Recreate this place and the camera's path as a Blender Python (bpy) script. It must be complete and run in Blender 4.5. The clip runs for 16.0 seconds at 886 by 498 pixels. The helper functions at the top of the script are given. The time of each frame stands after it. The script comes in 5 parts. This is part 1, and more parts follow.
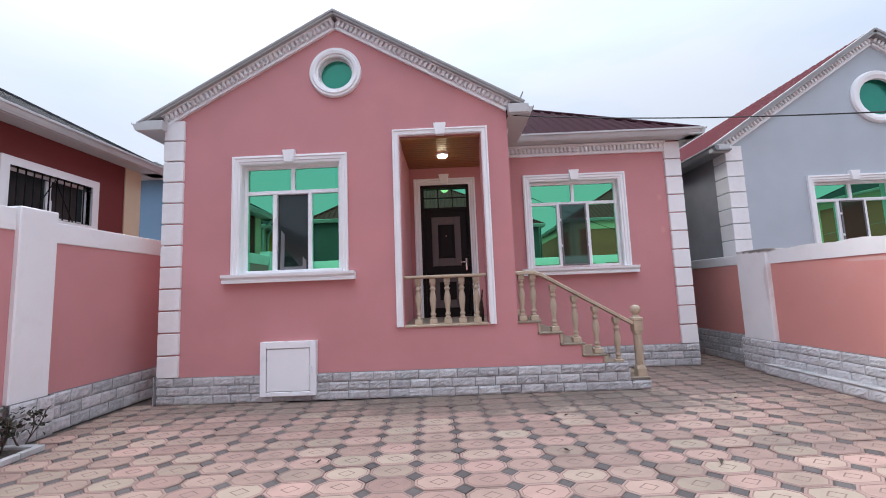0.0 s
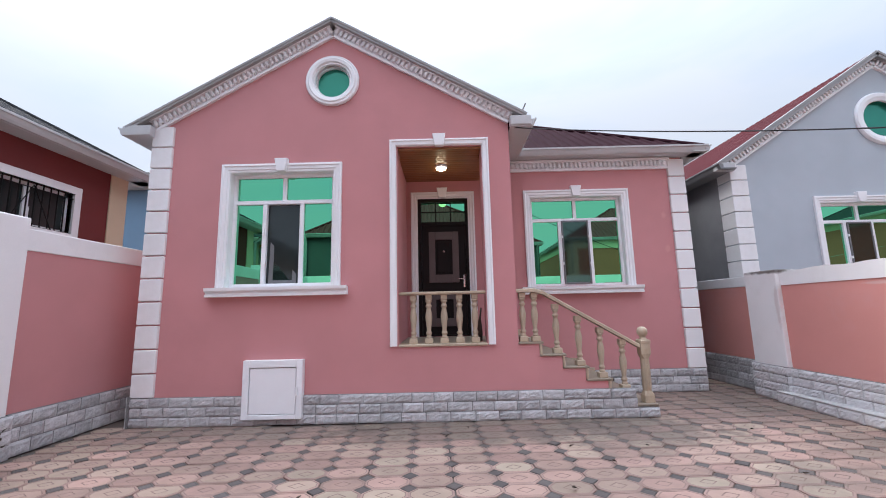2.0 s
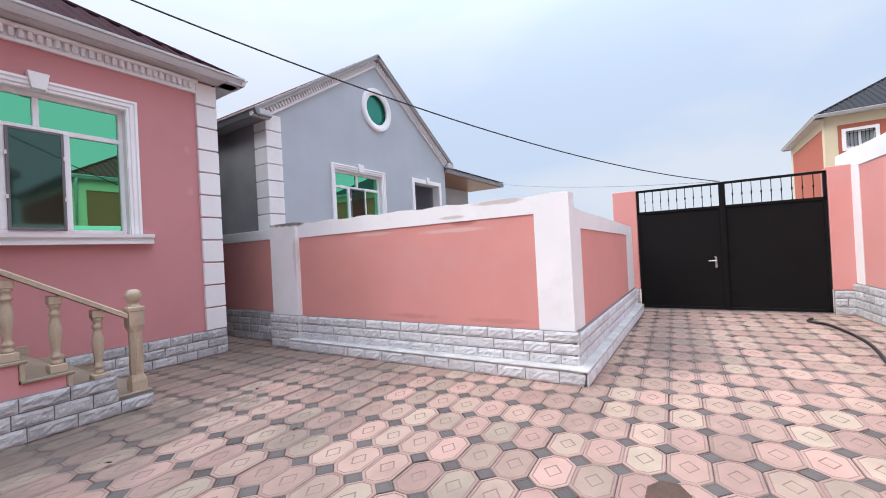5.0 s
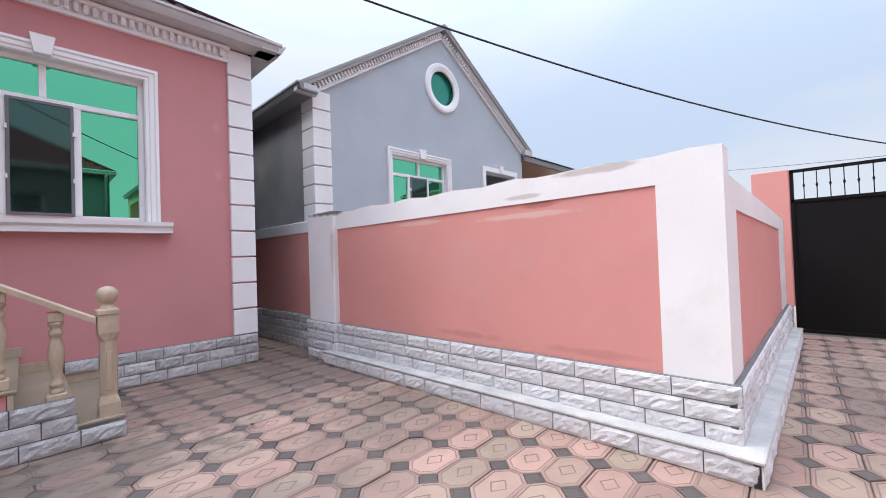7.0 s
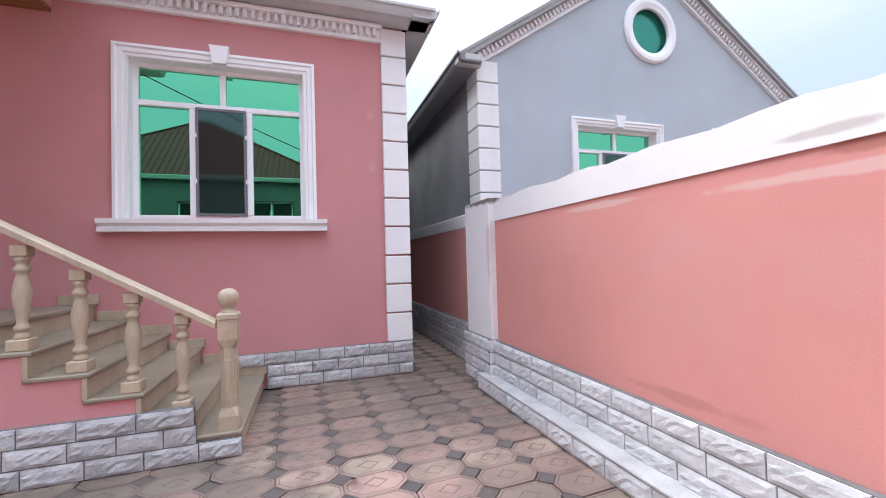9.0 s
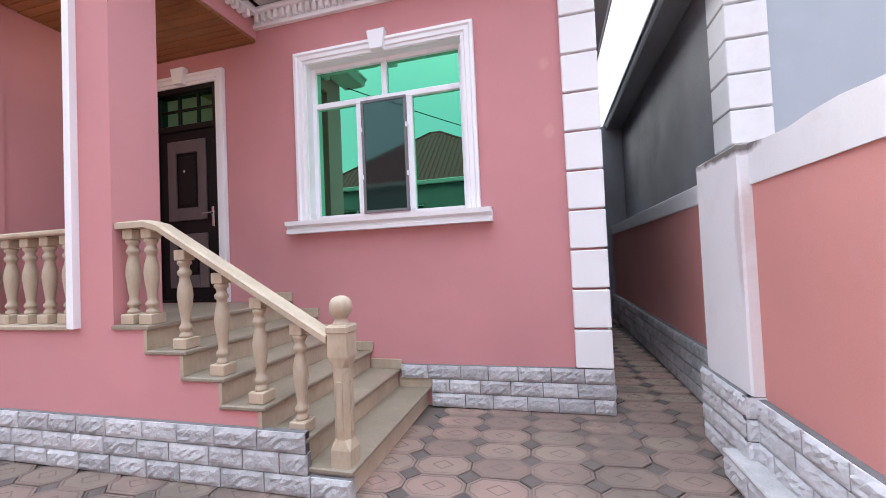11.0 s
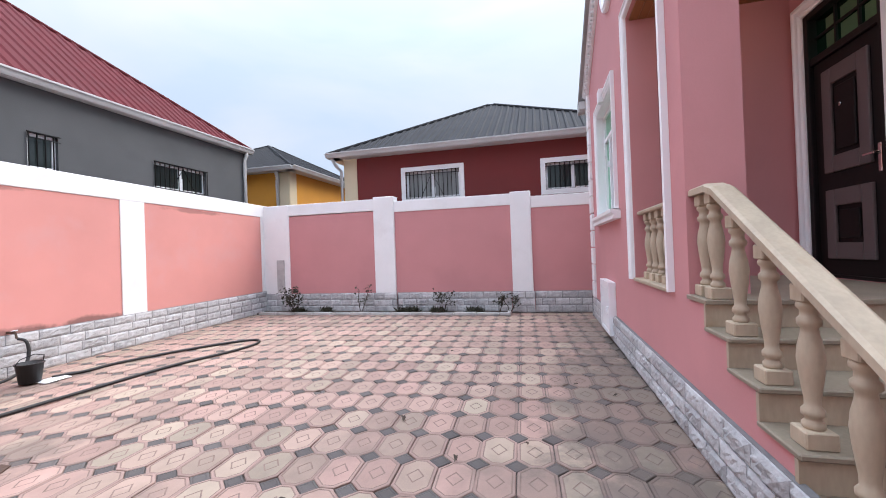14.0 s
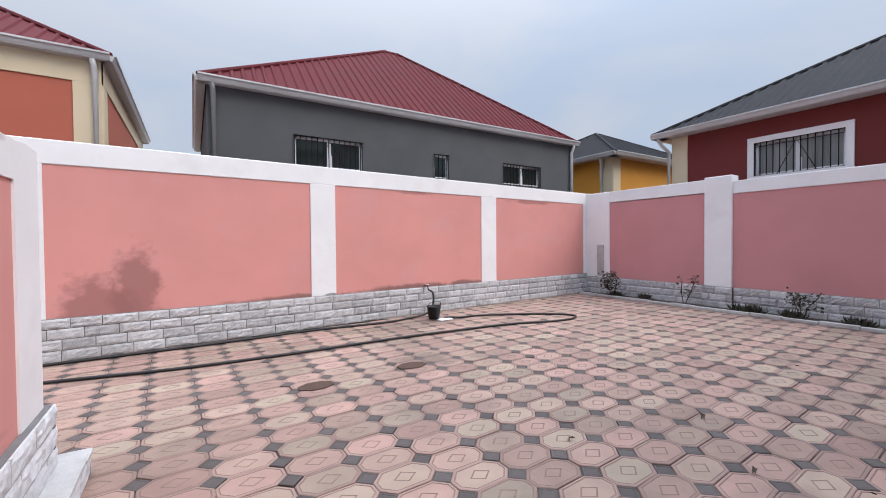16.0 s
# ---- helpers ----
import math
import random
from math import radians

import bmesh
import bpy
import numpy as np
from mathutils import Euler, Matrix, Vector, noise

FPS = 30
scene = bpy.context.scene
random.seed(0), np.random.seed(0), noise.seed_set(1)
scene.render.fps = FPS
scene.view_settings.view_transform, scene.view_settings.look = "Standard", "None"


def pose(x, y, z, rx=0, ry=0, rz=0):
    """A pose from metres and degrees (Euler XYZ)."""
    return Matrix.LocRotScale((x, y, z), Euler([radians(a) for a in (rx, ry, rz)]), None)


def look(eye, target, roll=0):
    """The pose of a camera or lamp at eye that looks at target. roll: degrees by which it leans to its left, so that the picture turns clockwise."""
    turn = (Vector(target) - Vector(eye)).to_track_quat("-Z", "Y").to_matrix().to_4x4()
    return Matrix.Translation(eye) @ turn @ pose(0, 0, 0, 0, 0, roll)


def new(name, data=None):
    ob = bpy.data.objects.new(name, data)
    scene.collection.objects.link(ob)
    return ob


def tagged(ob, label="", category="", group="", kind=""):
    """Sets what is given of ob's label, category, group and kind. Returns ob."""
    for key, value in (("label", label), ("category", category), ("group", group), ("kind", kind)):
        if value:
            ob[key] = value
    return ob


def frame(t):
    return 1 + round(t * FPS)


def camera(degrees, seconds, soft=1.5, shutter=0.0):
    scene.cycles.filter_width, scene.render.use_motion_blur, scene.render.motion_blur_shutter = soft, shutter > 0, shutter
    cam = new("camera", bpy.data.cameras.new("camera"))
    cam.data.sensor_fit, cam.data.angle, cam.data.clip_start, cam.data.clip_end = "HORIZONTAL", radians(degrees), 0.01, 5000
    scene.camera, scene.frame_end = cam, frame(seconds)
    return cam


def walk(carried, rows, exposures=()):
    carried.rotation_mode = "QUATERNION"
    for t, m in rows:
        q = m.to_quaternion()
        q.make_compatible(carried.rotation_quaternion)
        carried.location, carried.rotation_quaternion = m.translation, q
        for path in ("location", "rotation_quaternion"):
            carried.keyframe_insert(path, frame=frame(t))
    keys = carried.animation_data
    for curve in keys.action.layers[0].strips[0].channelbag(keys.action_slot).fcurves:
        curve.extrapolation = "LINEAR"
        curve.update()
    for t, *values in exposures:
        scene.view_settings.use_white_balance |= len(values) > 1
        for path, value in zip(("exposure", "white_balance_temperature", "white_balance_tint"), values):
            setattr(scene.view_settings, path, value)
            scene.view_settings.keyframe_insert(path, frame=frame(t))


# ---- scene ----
cam = camera(95.5, 16.0, soft=1.0)
PATH = [
    (0, (0.081, -0.554, 1.536), (0.049, 1.434, 1.745), -2.2),
    (0.5, (0.039, -0.497, 1.559), (-0.005, 1.486, 1.809), -1.6),
    (1, (0.004, -0.447, 1.554), (-0.049, 1.529, 1.853), -1.3),
    (1.5, (-0.006, -0.407, 1.558), (-0.061, 1.567, 1.872), -1.1),
    (2, (0.058, -0.256, 1.528), (0.047, 1.721, 1.825), -1.3),
    (2.5, (0.151, -0.058, 1.467), (0.27, 1.922, 1.719), -1.8),
    (3, (0.185, 0.137, 1.476), (0.645, 2.076, 1.646), -2.9),
    (3.5, (0.25, 0.28, 1.483), (1.157, 2.06, 1.575), -3.6),
    (4, (0.451, 0.413, 1.471), (1.776, 1.911, 1.507), -3.7),
    (4.5, (0.731, 0.516, 1.456), (2.351, 1.688, 1.468), -3.1),
    (4.7, (0.863, 0.577, 1.452), (2.552, 1.648, 1.461), -3.0),
    (6.8, (2.247, 1.286, 1.383), (3.753, 2.602, 1.421), -2.2),
    (7, (2.383, 1.371, 1.372), (3.83, 2.751, 1.408), -2.0),
    (7.5, (2.686, 1.569, 1.396), (3.962, 3.108, 1.428), -1.7),
    (8, (2.983, 1.794, 1.404), (4.061, 3.478, 1.444), -1.5),
    (8.2, (3.075, 1.886, 1.401), (4.074, 3.618, 1.444), -1.4),
    (10.5, (4.083, 3.063, 1.412), (3.857, 5.049, 1.471), -2.6),
    (11, (4.168, 3.385, 1.415), (3.655, 5.317, 1.471), -2.5),
    (11.5, (4.235, 3.699, 1.401), (3.393, 5.512, 1.458), -2.4),
    (12, (4.223, 3.987, 1.406), (3.028, 5.59, 1.46), -2.3),
    (12.5, (4.109, 4.286, 1.409), (2.5, 5.472, 1.458), -2.2),
    (13, (4.07, 4.434, 1.42), (2.163, 5.036, 1.457), -2.5),
    (13.5, (4.143, 4.544, 1.418), (2.144, 4.564, 1.447), -2.1),
    (14, (4.324, 4.581, 1.419), (2.381, 4.106, 1.432), -2.1),
    (14.5, (4.49, 4.632, 1.448), (2.701, 3.736, 1.455), -1.6),
    (14.8, (4.543, 4.668, 1.458), (2.878, 3.559, 1.455), -1.2),
    (15, (4.501, 4.744, 1.462), (2.936, 3.499, 1.455), -0.9),
    (15.5, (4.53, 4.908, 1.49), (3.238, 3.382, 1.471), -0.5),
    (16, (4.64, 5.065, 1.48), (3.585, 3.367, 1.442), -0.5),
]
walk(cam, [(t, look(eye, target, roll)) for t, eye, target, roll in PATH],
     exposures=[(0.0, 0.42), (3.0, 0.42), (4.5, 0.47), (7.5, 0.48), (10.5, 1.0), (12.5, 1.02), (13.5, 0.76), (14.5, 0.42), (16.0, 0.12)])
# ---- light ----
SUN_EL, SUN_AZ = 48.0, 128.0          # azimuth: degrees counter-clockwise from +x
world = bpy.data.worlds.new("sky")
scene.world = world
world.use_nodes = True
wn, wl = world.node_tree.nodes, world.node_tree.links
sky = wn.new("ShaderNodeTexSky")
sky.sky_type, sky.sun_disc = "NISHITA", False
sky.sun_elevation, sky.sun_rotation = radians(SUN_EL), radians(90 - SUN_AZ)
sky.dust_density, sky.air_density, sky.ozone_density = 2.0, 1.0, 1.5
wco = wn.new("ShaderNodeTexCoord")
wmap = wn.new("ShaderNodeMapping")
wmap.inputs["Scale"].default_value = (1.0, 1.0, 2.6)
wl.new(wco.outputs["Generated"], wmap.inputs["Vector"])
cloud = wn.new("ShaderNodeTexNoise")
cloud.inputs["Scale"].default_value, cloud.inputs["Detail"].default_value = 1.5, 5.0
cloud.inputs["Roughness"].default_value, cloud.inputs["Distortion"].default_value = 0.52, 0.4
wl.new(wmap.outputs["Vector"], cloud.inputs["Vector"])
cramp = wn.new("ShaderNodeValToRGB")
cramp.color_ramp.elements[0].position, cramp.color_ramp.elements[0].color = 0.40, (4.85, 5.8, 7.4, 1)
cramp.color_ramp.elements[1].position, cramp.color_ramp.elements[1].color = 0.62, (5.95, 6.4, 7.3, 1)
wl.new(cloud.outputs["Fac"], cramp.inputs["Fac"])
cmix = wn.new("ShaderNodeMix")
cmix.data_type = "RGBA"
cmix.inputs["Factor"].default_value = 0.86
wl.new(sky.outputs["Color"], cmix.inputs[6])
wl.new(cramp.outputs["Color"], cmix.inputs[7])
wbg = wn["Background"]
wbg.inputs["Strength"].default_value = 0.10
# an overcast sky is brighter overhead than at the horizon
wsep = wn.new("ShaderNodeSeparateXYZ")
wl.new(wco.outputs["Generated"], wsep.inputs["Vector"])
wsq = wn.new("ShaderNodeMath")
wsq.operation = "MULTIPLY"
wl.new(wsep.outputs["Z"], wsq.inputs[0])
wl.new(wsep.outputs["Z"], wsq.inputs[1])
wgain = wn.new("ShaderNodeMath")
wgain.operation = "MULTIPLY_ADD"
wqu = wn.new("ShaderNodeMath")
wqu.operation = "MULTIPLY"
wl.new(wsq.outputs[0], wqu.inputs[0])
wl.new(wsq.outputs[0], wqu.inputs[1])
wl.new(wqu.outputs[0], wgain.inputs[0])
wgain.inputs[1].default_value, wgain.inputs[2].default_value = 5.6, 0.94
wvec = wn.new("ShaderNodeVectorMath")
wvec.operation = "SCALE"
wl.new(cmix.outputs[2], wvec.inputs[0])
wl.new(wgain.outputs[0], wvec.inputs["Scale"])
wl.new(wvec.outputs["Vector"], wbg.inputs["Color"])

sun = new("sun", bpy.data.lights.new("sun", "SUN"))
sun.data.energy, sun.data.angle, sun.data.color = 2.0, radians(34), (1.0, 0.96, 0.92)
sun_from = Vector((math.cos(radians(SUN_AZ)) * math.cos(radians(SUN_EL)), math.sin(radians(SUN_AZ)) * math.cos(radians(SUN_EL)), math.sin(radians(SUN_EL))))
sun.matrix_world = look(sun_from * 40, (0, 0, 0))


# ---- materials ----
def material(name, color, rough=0.7, metal=0.0, var=0.12, scale=2.0, grain=60.0, bump=0.15, bump_dist=0.004, per_object=0.0, stain=None, stain_amt=0.0, stain_scale=1.2, coat=0.0, per_island=0.0, spec=0.5, stretch=(1, 1, 1), alt=None, world_grain=False):
    """A paint, stone or metal: colour varied at two sizes, a fine relief, and stains where asked."""
    m = bpy.data.materials.new(name)
    m.use_nodes = True
    n, l = m.node_tree.nodes, m.node_tree.links
    b = n["Principled BSDF"]
    b.inputs["Roughness"].default_value, b.inputs["Metallic"].default_value = rough, metal
    b.inputs["Coat Weight"].default_value = coat
    b.inputs["Specular IOR Level"].default_value = spec
    co = n.new("ShaderNodeTexCoord")
    mp = n.new("ShaderNodeMapping")
    mp.inputs["Scale"].default_value = stretch
    place = n.new("ShaderNodeNewGeometry").outputs["Position"] if world_grain else co.outputs["Object"]
    l.new(place, mp.inputs["Vector"])
    big, fine = n.new("ShaderNodeTexNoise"), n.new("ShaderNodeTexNoise")
    big.inputs["Scale"].default_value, big.inputs["Detail"].default_value = scale, 6
    fine.inputs["Scale"].default_value, fine.inputs["Detail"].default_value = grain, 4
    for t in (big, fine):
        l.new(mp.outputs["Vector"], t.inputs["Vector"])
    add = n.new("ShaderNodeMath")
    add.operation = "MULTIPLY_ADD"
    l.new(fine.outputs["Fac"], add.inputs[0])
    add.inputs[1].default_value = 0.45
    l.new(big.outputs["Fac"], add.inputs[2])
    last = add.outputs[0]
    if per_object or per_island:
        info = n.new("ShaderNodeObjectInfo") if per_object else n.new("ShaderNodeNewGeometry")
        rnd = info.outputs["Random"] if per_object else info.outputs["Random Per Island"]
        po = n.new("ShaderNodeMath")
        po.operation = "MULTIPLY_ADD"
        l.new(rnd, po.inputs[0])
        po.inputs[1].default_value = (per_object or per_island)
        l.new(last, po.inputs[2])
        last = po.outputs[0]
    rng = n.new("ShaderNodeMapRange")
    extra = (per_object or per_island)
    rng.inputs["From Min"].default_value, rng.inputs["From Max"].default_value = 0.42, 1.02 + extra
    rng.inputs["To Min"].default_value, rng.inputs["To Max"].default_value = 1 - var, 1 + var
    l.new(last, rng.inputs["Value"])
    mul = n.new("ShaderNodeMix")
    mul.data_type, mul.blend_type = "RGBA", "MULTIPLY"
    mul.inputs["Factor"].default_value = 1.0
    mul.inputs[6].default_value = (*color, 1)
    if alt:
        amix = n.new("ShaderNodeMix")
        amix.data_type = "RGBA"
        apow = n.new("ShaderNodeMath")
        apow.operation = "POWER"
        wh = n.new("ShaderNodeMath")
        wh.operation = "FRACT"
        w7 = n.new("ShaderNodeMath")
        w7.operation = "MULTIPLY"
        w7.inputs[1].default_value = 7.31
        l.new(rnd, w7.inputs[0])
        l.new(w7.outputs[0], wh.inputs[0])
        l.new(wh.outputs[0], apow.inputs[0])
        apow.inputs[1].default_value = 1.5
        l.new(apow.outputs[0], amix.inputs["Factor"])
        amix.inputs[6].default_value, amix.inputs[7].default_value = (*color, 1), (*alt, 1)
        l.new(amix.outputs[2], mul.inputs[6])
    l.new(rng.outputs["Result"], mul.inputs[7])
    out = mul.outputs[2]
    if stain:
        st = n.new("ShaderNodeTexNoise")
        st.inputs["Scale"].default_value, st.inputs["Detail"].default_value, st.inputs["Roughness"].default_value = stain_scale, 8, 0.62
        l.new(place, st.inputs["Vector"])
        sr = n.new("ShaderNodeMapRange")
        sr.inputs["From Min"].default_value, sr.inputs["From Max"].default_value = 0.54, 0.74
        sr.inputs["To Max"].default_value = stain_amt
        l.new(st.outputs["Fac"], sr.inputs["Value"])
        sm = n.new("ShaderNodeMix")
        sm.data_type = "RGBA"
        l.new(sr.outputs["Result"], sm.inputs["Factor"])
        l.new(out, sm.inputs[6])
        sm.inputs[7].default_value = (*stain, 1)
        out = sm.outputs[2]
    l.new(out, b.inputs["Base Color"])
    rr = n.new("ShaderNodeMapRange")
    rr.inputs["To Min"].default_value, rr.inputs["To Max"].default_value = rough * 0.88, min(rough * 1.14, 1)
    l.new(big.outputs["Fac"], rr.inputs["Value"])
    l.new(rr.outputs["Result"], b.inputs["Roughness"])
    if bump:
        bp = n.new("ShaderNodeBump")
        bp.inputs["Strength"].default_value, bp.inputs["Distance"].default_value = bump, bump_dist
        l.new(last, bp.inputs["Height"])
        l.new(bp.outputs["Normal"], b.inputs["Normal"])
    return m


# one wall paint in two tones: shaded faces here, brighter lit yard walls below
PINK_SHADED = material("pink_plaster_shaded", (0.54, 0.240, 0.246), 0.85, var=0.07, scale=1.3, grain=150, bump=0.25, bump_dist=0.003, stain=(0.46, 0.205, 0.215), stain_amt=0.5, stain_scale=0.8)
SALMON_LIT = material("salmon_plaster_lit", (0.645, 0.280, 0.250), 0.85, var=0.08, scale=1.1, grain=120, bump=0.3, bump_dist=0.004, stain=(0.60, 0.32, 0.31), stain_amt=0.6, stain_scale=0.9)
WHITE = material("white_paint", (0.80, 0.79, 0.79), 0.7, var=0.05, scale=1.6, grain=90, bump=0.22, bump_dist=0.003, stain=(0.62, 0.60, 0.58), stain_amt=0.35, stain_scale=2.2)
TRIM = material("white_moulding", (0.82, 0.82, 0.83), 0.5, var=0.03, scale=3, grain=80, bump=0.08, bump_dist=0.002)
PVC = material("white_plastic", (0.83, 0.84, 0.86), 0.28, var=0.02, scale=3, grain=30, bump=0.0)
STONE = material("grey_stone", (0.45, 0.445, 0.45), 0.9, var=0.42, scale=11, grain=60, bump=0.8, bump_dist=0.014, per_object=0.5, stain=(0.17, 0.17, 0.17), stain_amt=0.45, stain_scale=12, world_grain=True)
PALE = material("whitewashed_stone", (0.58, 0.58, 0.59), 0.85, var=0.2, scale=14, grain=60, bump=0.55, bump_dist=0.010, per_object=0.35, stain=(0.25, 0.245, 0.24), stain_amt=0.5, stain_scale=9, world_grain=True)
MORTAR = material("dark_mortar", (0.16, 0.155, 0.155), 0.95, var=0.2, scale=8, grain=60, bump=0.4)
SAND = material("sandstone", (0.43, 0.345, 0.25), 0.62, var=0.2, scale=4, grain=45, bump=0.2, bump_dist=0.003, stain=(0.36, 0.24, 0.13), stain_amt=0.5, stain_scale=3.5, stretch=(1, 1, 0.35))
TREAD = material("worn_sandstone_tread", (0.245, 0.203, 0.15), 0.5, var=0.24, scale=3, grain=50, bump=0.15, stain=(0.22, 0.17, 0.115), stain_amt=0.5, stain_scale=2.5)
PV = dict(world_grain=True, var=0.37, scale=5, grain=110, bump=0.4, bump_dist=0.003, stain=(0.15, 0.112, 0.09), stain_amt=0.85, stain_scale=0.75)
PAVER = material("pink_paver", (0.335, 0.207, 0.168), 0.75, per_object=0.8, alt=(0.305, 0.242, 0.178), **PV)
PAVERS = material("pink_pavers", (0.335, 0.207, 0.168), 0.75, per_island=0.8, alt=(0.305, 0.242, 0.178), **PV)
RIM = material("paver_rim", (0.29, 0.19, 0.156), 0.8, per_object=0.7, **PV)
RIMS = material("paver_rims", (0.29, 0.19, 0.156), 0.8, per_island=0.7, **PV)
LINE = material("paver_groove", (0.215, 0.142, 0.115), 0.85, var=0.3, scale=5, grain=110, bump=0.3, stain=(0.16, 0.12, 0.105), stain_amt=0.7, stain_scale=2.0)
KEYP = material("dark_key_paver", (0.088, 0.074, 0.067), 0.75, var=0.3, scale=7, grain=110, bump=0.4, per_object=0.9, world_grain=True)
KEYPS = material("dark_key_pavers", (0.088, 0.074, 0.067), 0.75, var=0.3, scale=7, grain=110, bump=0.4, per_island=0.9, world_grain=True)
JOINT = material("sand_joint", (0.115, 0.088, 0.075), 0.95, var=0.3, scale=3, grain=90, bump=0.4)
CONC = material("concrete", (0.44, 0.43, 0.42), 0.9, var=0.25, scale=5, grain=70, bump=0.4, stain=(0.26, 0.25, 0.24), stain_amt=0.5, stain_scale=4)
ROOF_BROWN = material("brown_metal_roof", (0.036, 0.014, 0.019), 0.8, metal=0.0, var=0.12, scale=1.5, grain=20, bump=0.03, spec=0.03)
ROOF_RED = material("red_metal_roof", (0.115, 0.021, 0.025), 0.7, metal=0.0, var=0.12, scale=1.5, grain=20, bump=0.03, spec=0.12)
ROOF_DARK = material("dark_grey_metal_roof", (0.026, 0.026, 0.029), 0.7, metal=0.0, var=0.12, scale=1.5, grain=20, bump=0.03, spec=0.12)
GUTTER = material("white_gutter", (0.50, 0.50, 0.50), 0.4, var=0.08, scale=2, grain=30, bump=0.04)
GUTTER_GREY = material("grey_gutter", (0.20, 0.20, 0.205), 0.45, var=0.1, scale=2, grain=30, bump=0.04)
# verge boards: the shadow on the fascia is put into this mid grey
VERGE = material("shaded_verge_metal", (0.30, 0.295, 0.29), 0.5, var=0.15, scale=2, grain=30, bump=0.04)
WOOD = material("varnished_wood", (0.27, 0.105, 0.032), 0.35, var=0.3, scale=3, grain=18, bump=0.12, per_object=0.4, stain=(0.12, 0.045, 0.015), stain_amt=0.5, stain_scale=5, stretch=(1, 6, 6))
BLACK = material("black_metal", (0.006, 0.0055, 0.0055), 0.6, var=0.2, scale=2, grain=30, bump=0.05, spec=0.15)
DOOR = material("dark_brown_door", (0.009, 0.006, 0.006), 0.5, var=0.2, scale=6, grain=30, bump=0.05, spec=0.2)
DOOR_PANEL = material("taupe_door_panel", (0.10, 0.076, 0.074), 0.45, var=0.1, scale=6, grain=50, bump=0.1)
CHROME = material("chrome", (0.62, 0.62, 0.62), 0.18, metal=1.0, var=0.05, bump=0.0)
RUBBER = material("black_rubber", (0.014, 0.013, 0.013), 0.6, var=0.2, scale=5, grain=40, bump=0.05)
GREY = material("grey_render", (0.085, 0.087, 0.091), 0.95, var=0.16, scale=1.2, grain=60, bump=0.5, bump_dist=0.006, stain=(0.07, 0.07, 0.075), stain_amt=0.7, stain_scale=0.9)
BLUEGREY = material("blue_grey_plaster", (0.43, 0.475, 0.515), 0.88, var=0.07, scale=1.3, grain=90, bump=0.25, stain=(0.37, 0.41, 0.445), stain_amt=0.5, stain_scale=0.8)
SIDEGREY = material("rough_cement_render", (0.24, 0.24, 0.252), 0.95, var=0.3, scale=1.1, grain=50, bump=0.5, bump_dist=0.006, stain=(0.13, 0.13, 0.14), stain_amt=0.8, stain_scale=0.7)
RED = material("dark_red_plaster", (0.165, 0.028, 0.026), 0.88, var=0.1, scale=1.3, grain=90, bump=0.25)
CREAM = material("cream_plaster", (0.62, 0.52, 0.36), 0.85, var=0.06, scale=1.5, grain=90, bump=0.2)
OCHRE = material("ochre_plaster", (0.60, 0.27, 0.035), 0.85, var=0.08, scale=1.5, grain=90, bump=0.2)
BRICKRED = material("terracotta_plaster", (0.42, 0.115, 0.07), 0.85, var=0.08, scale=1.5, grain=90, bump=0.2)
BLUE = material("blue_plaster", (0.19, 0.31, 0.43), 0.85, var=0.06, scale=1.5, grain=90, bump=0.2)
SOIL = material("dark_soil", (0.055, 0.042, 0.033), 0.95, var=0.4, scale=9, grain=70, bump=0.9, bump_dist=0.02)
LEAF = material("dark_leaf", (0.028, 0.027, 0.014), 0.55, var=0.4, scale=30, grain=90, bump=0.0)
STEM = material("rose_stem", (0.055, 0.038, 0.026), 0.8, var=0.3, scale=20, grain=90, bump=0.2)
GREENGLASS = material("green_mirror_glass", (0.15, 0.58, 0.335), 0.008, metal=1.0, var=0.02, scale=0.8, grain=2, bump=0.0)
DEEPGREEN = material("deep_green_glass", (0.035, 0.27, 0.19), 0.16, metal=0.45, var=0.04, scale=1, grain=4, bump=0.0)
SCREEN = material("window_screen", (0.065, 0.115, 0.098), 0.05, metal=0.85, var=0.1, scale=20, grain=120, bump=0.0)
DARKGLASS = material("dark_glass", (0.035, 0.045, 0.045), 0.06, metal=0.3, var=0.1, scale=3, grain=5, bump=0.0)
CURTAIN = material("pale_curtain_behind_glass", (0.26, 0.27, 0.27), 0.12, var=0.55, scale=3, grain=26, bump=0.0, stretch=(1, 1, 0.05))
GREYFRAME = material("grey_screen_frame", (0.15, 0.15, 0.155), 0.4, var=0.05, bump=0.0)
RUST = material("rusty_cover", (0.075, 0.042, 0.028), 0.85, var=0.4, scale=8, grain=60, bump=0.5)
EARTH = material("bare_earth", (0.24, 0.20, 0.16), 0.95, var=0.3, scale=0.4, grain=5, bump=0.4)
LAMP = bpy.data.materials.new("lamp_glow")
LAMP.use_nodes = True
LAMP.node_tree.nodes["Principled BSDF"].inputs["Emission Color"].default_value = (1.0, 0.87, 0.62, 1)
LAMP.node_tree.nodes["Principled BSDF"].inputs["Emission Strength"].default_value = 9.0


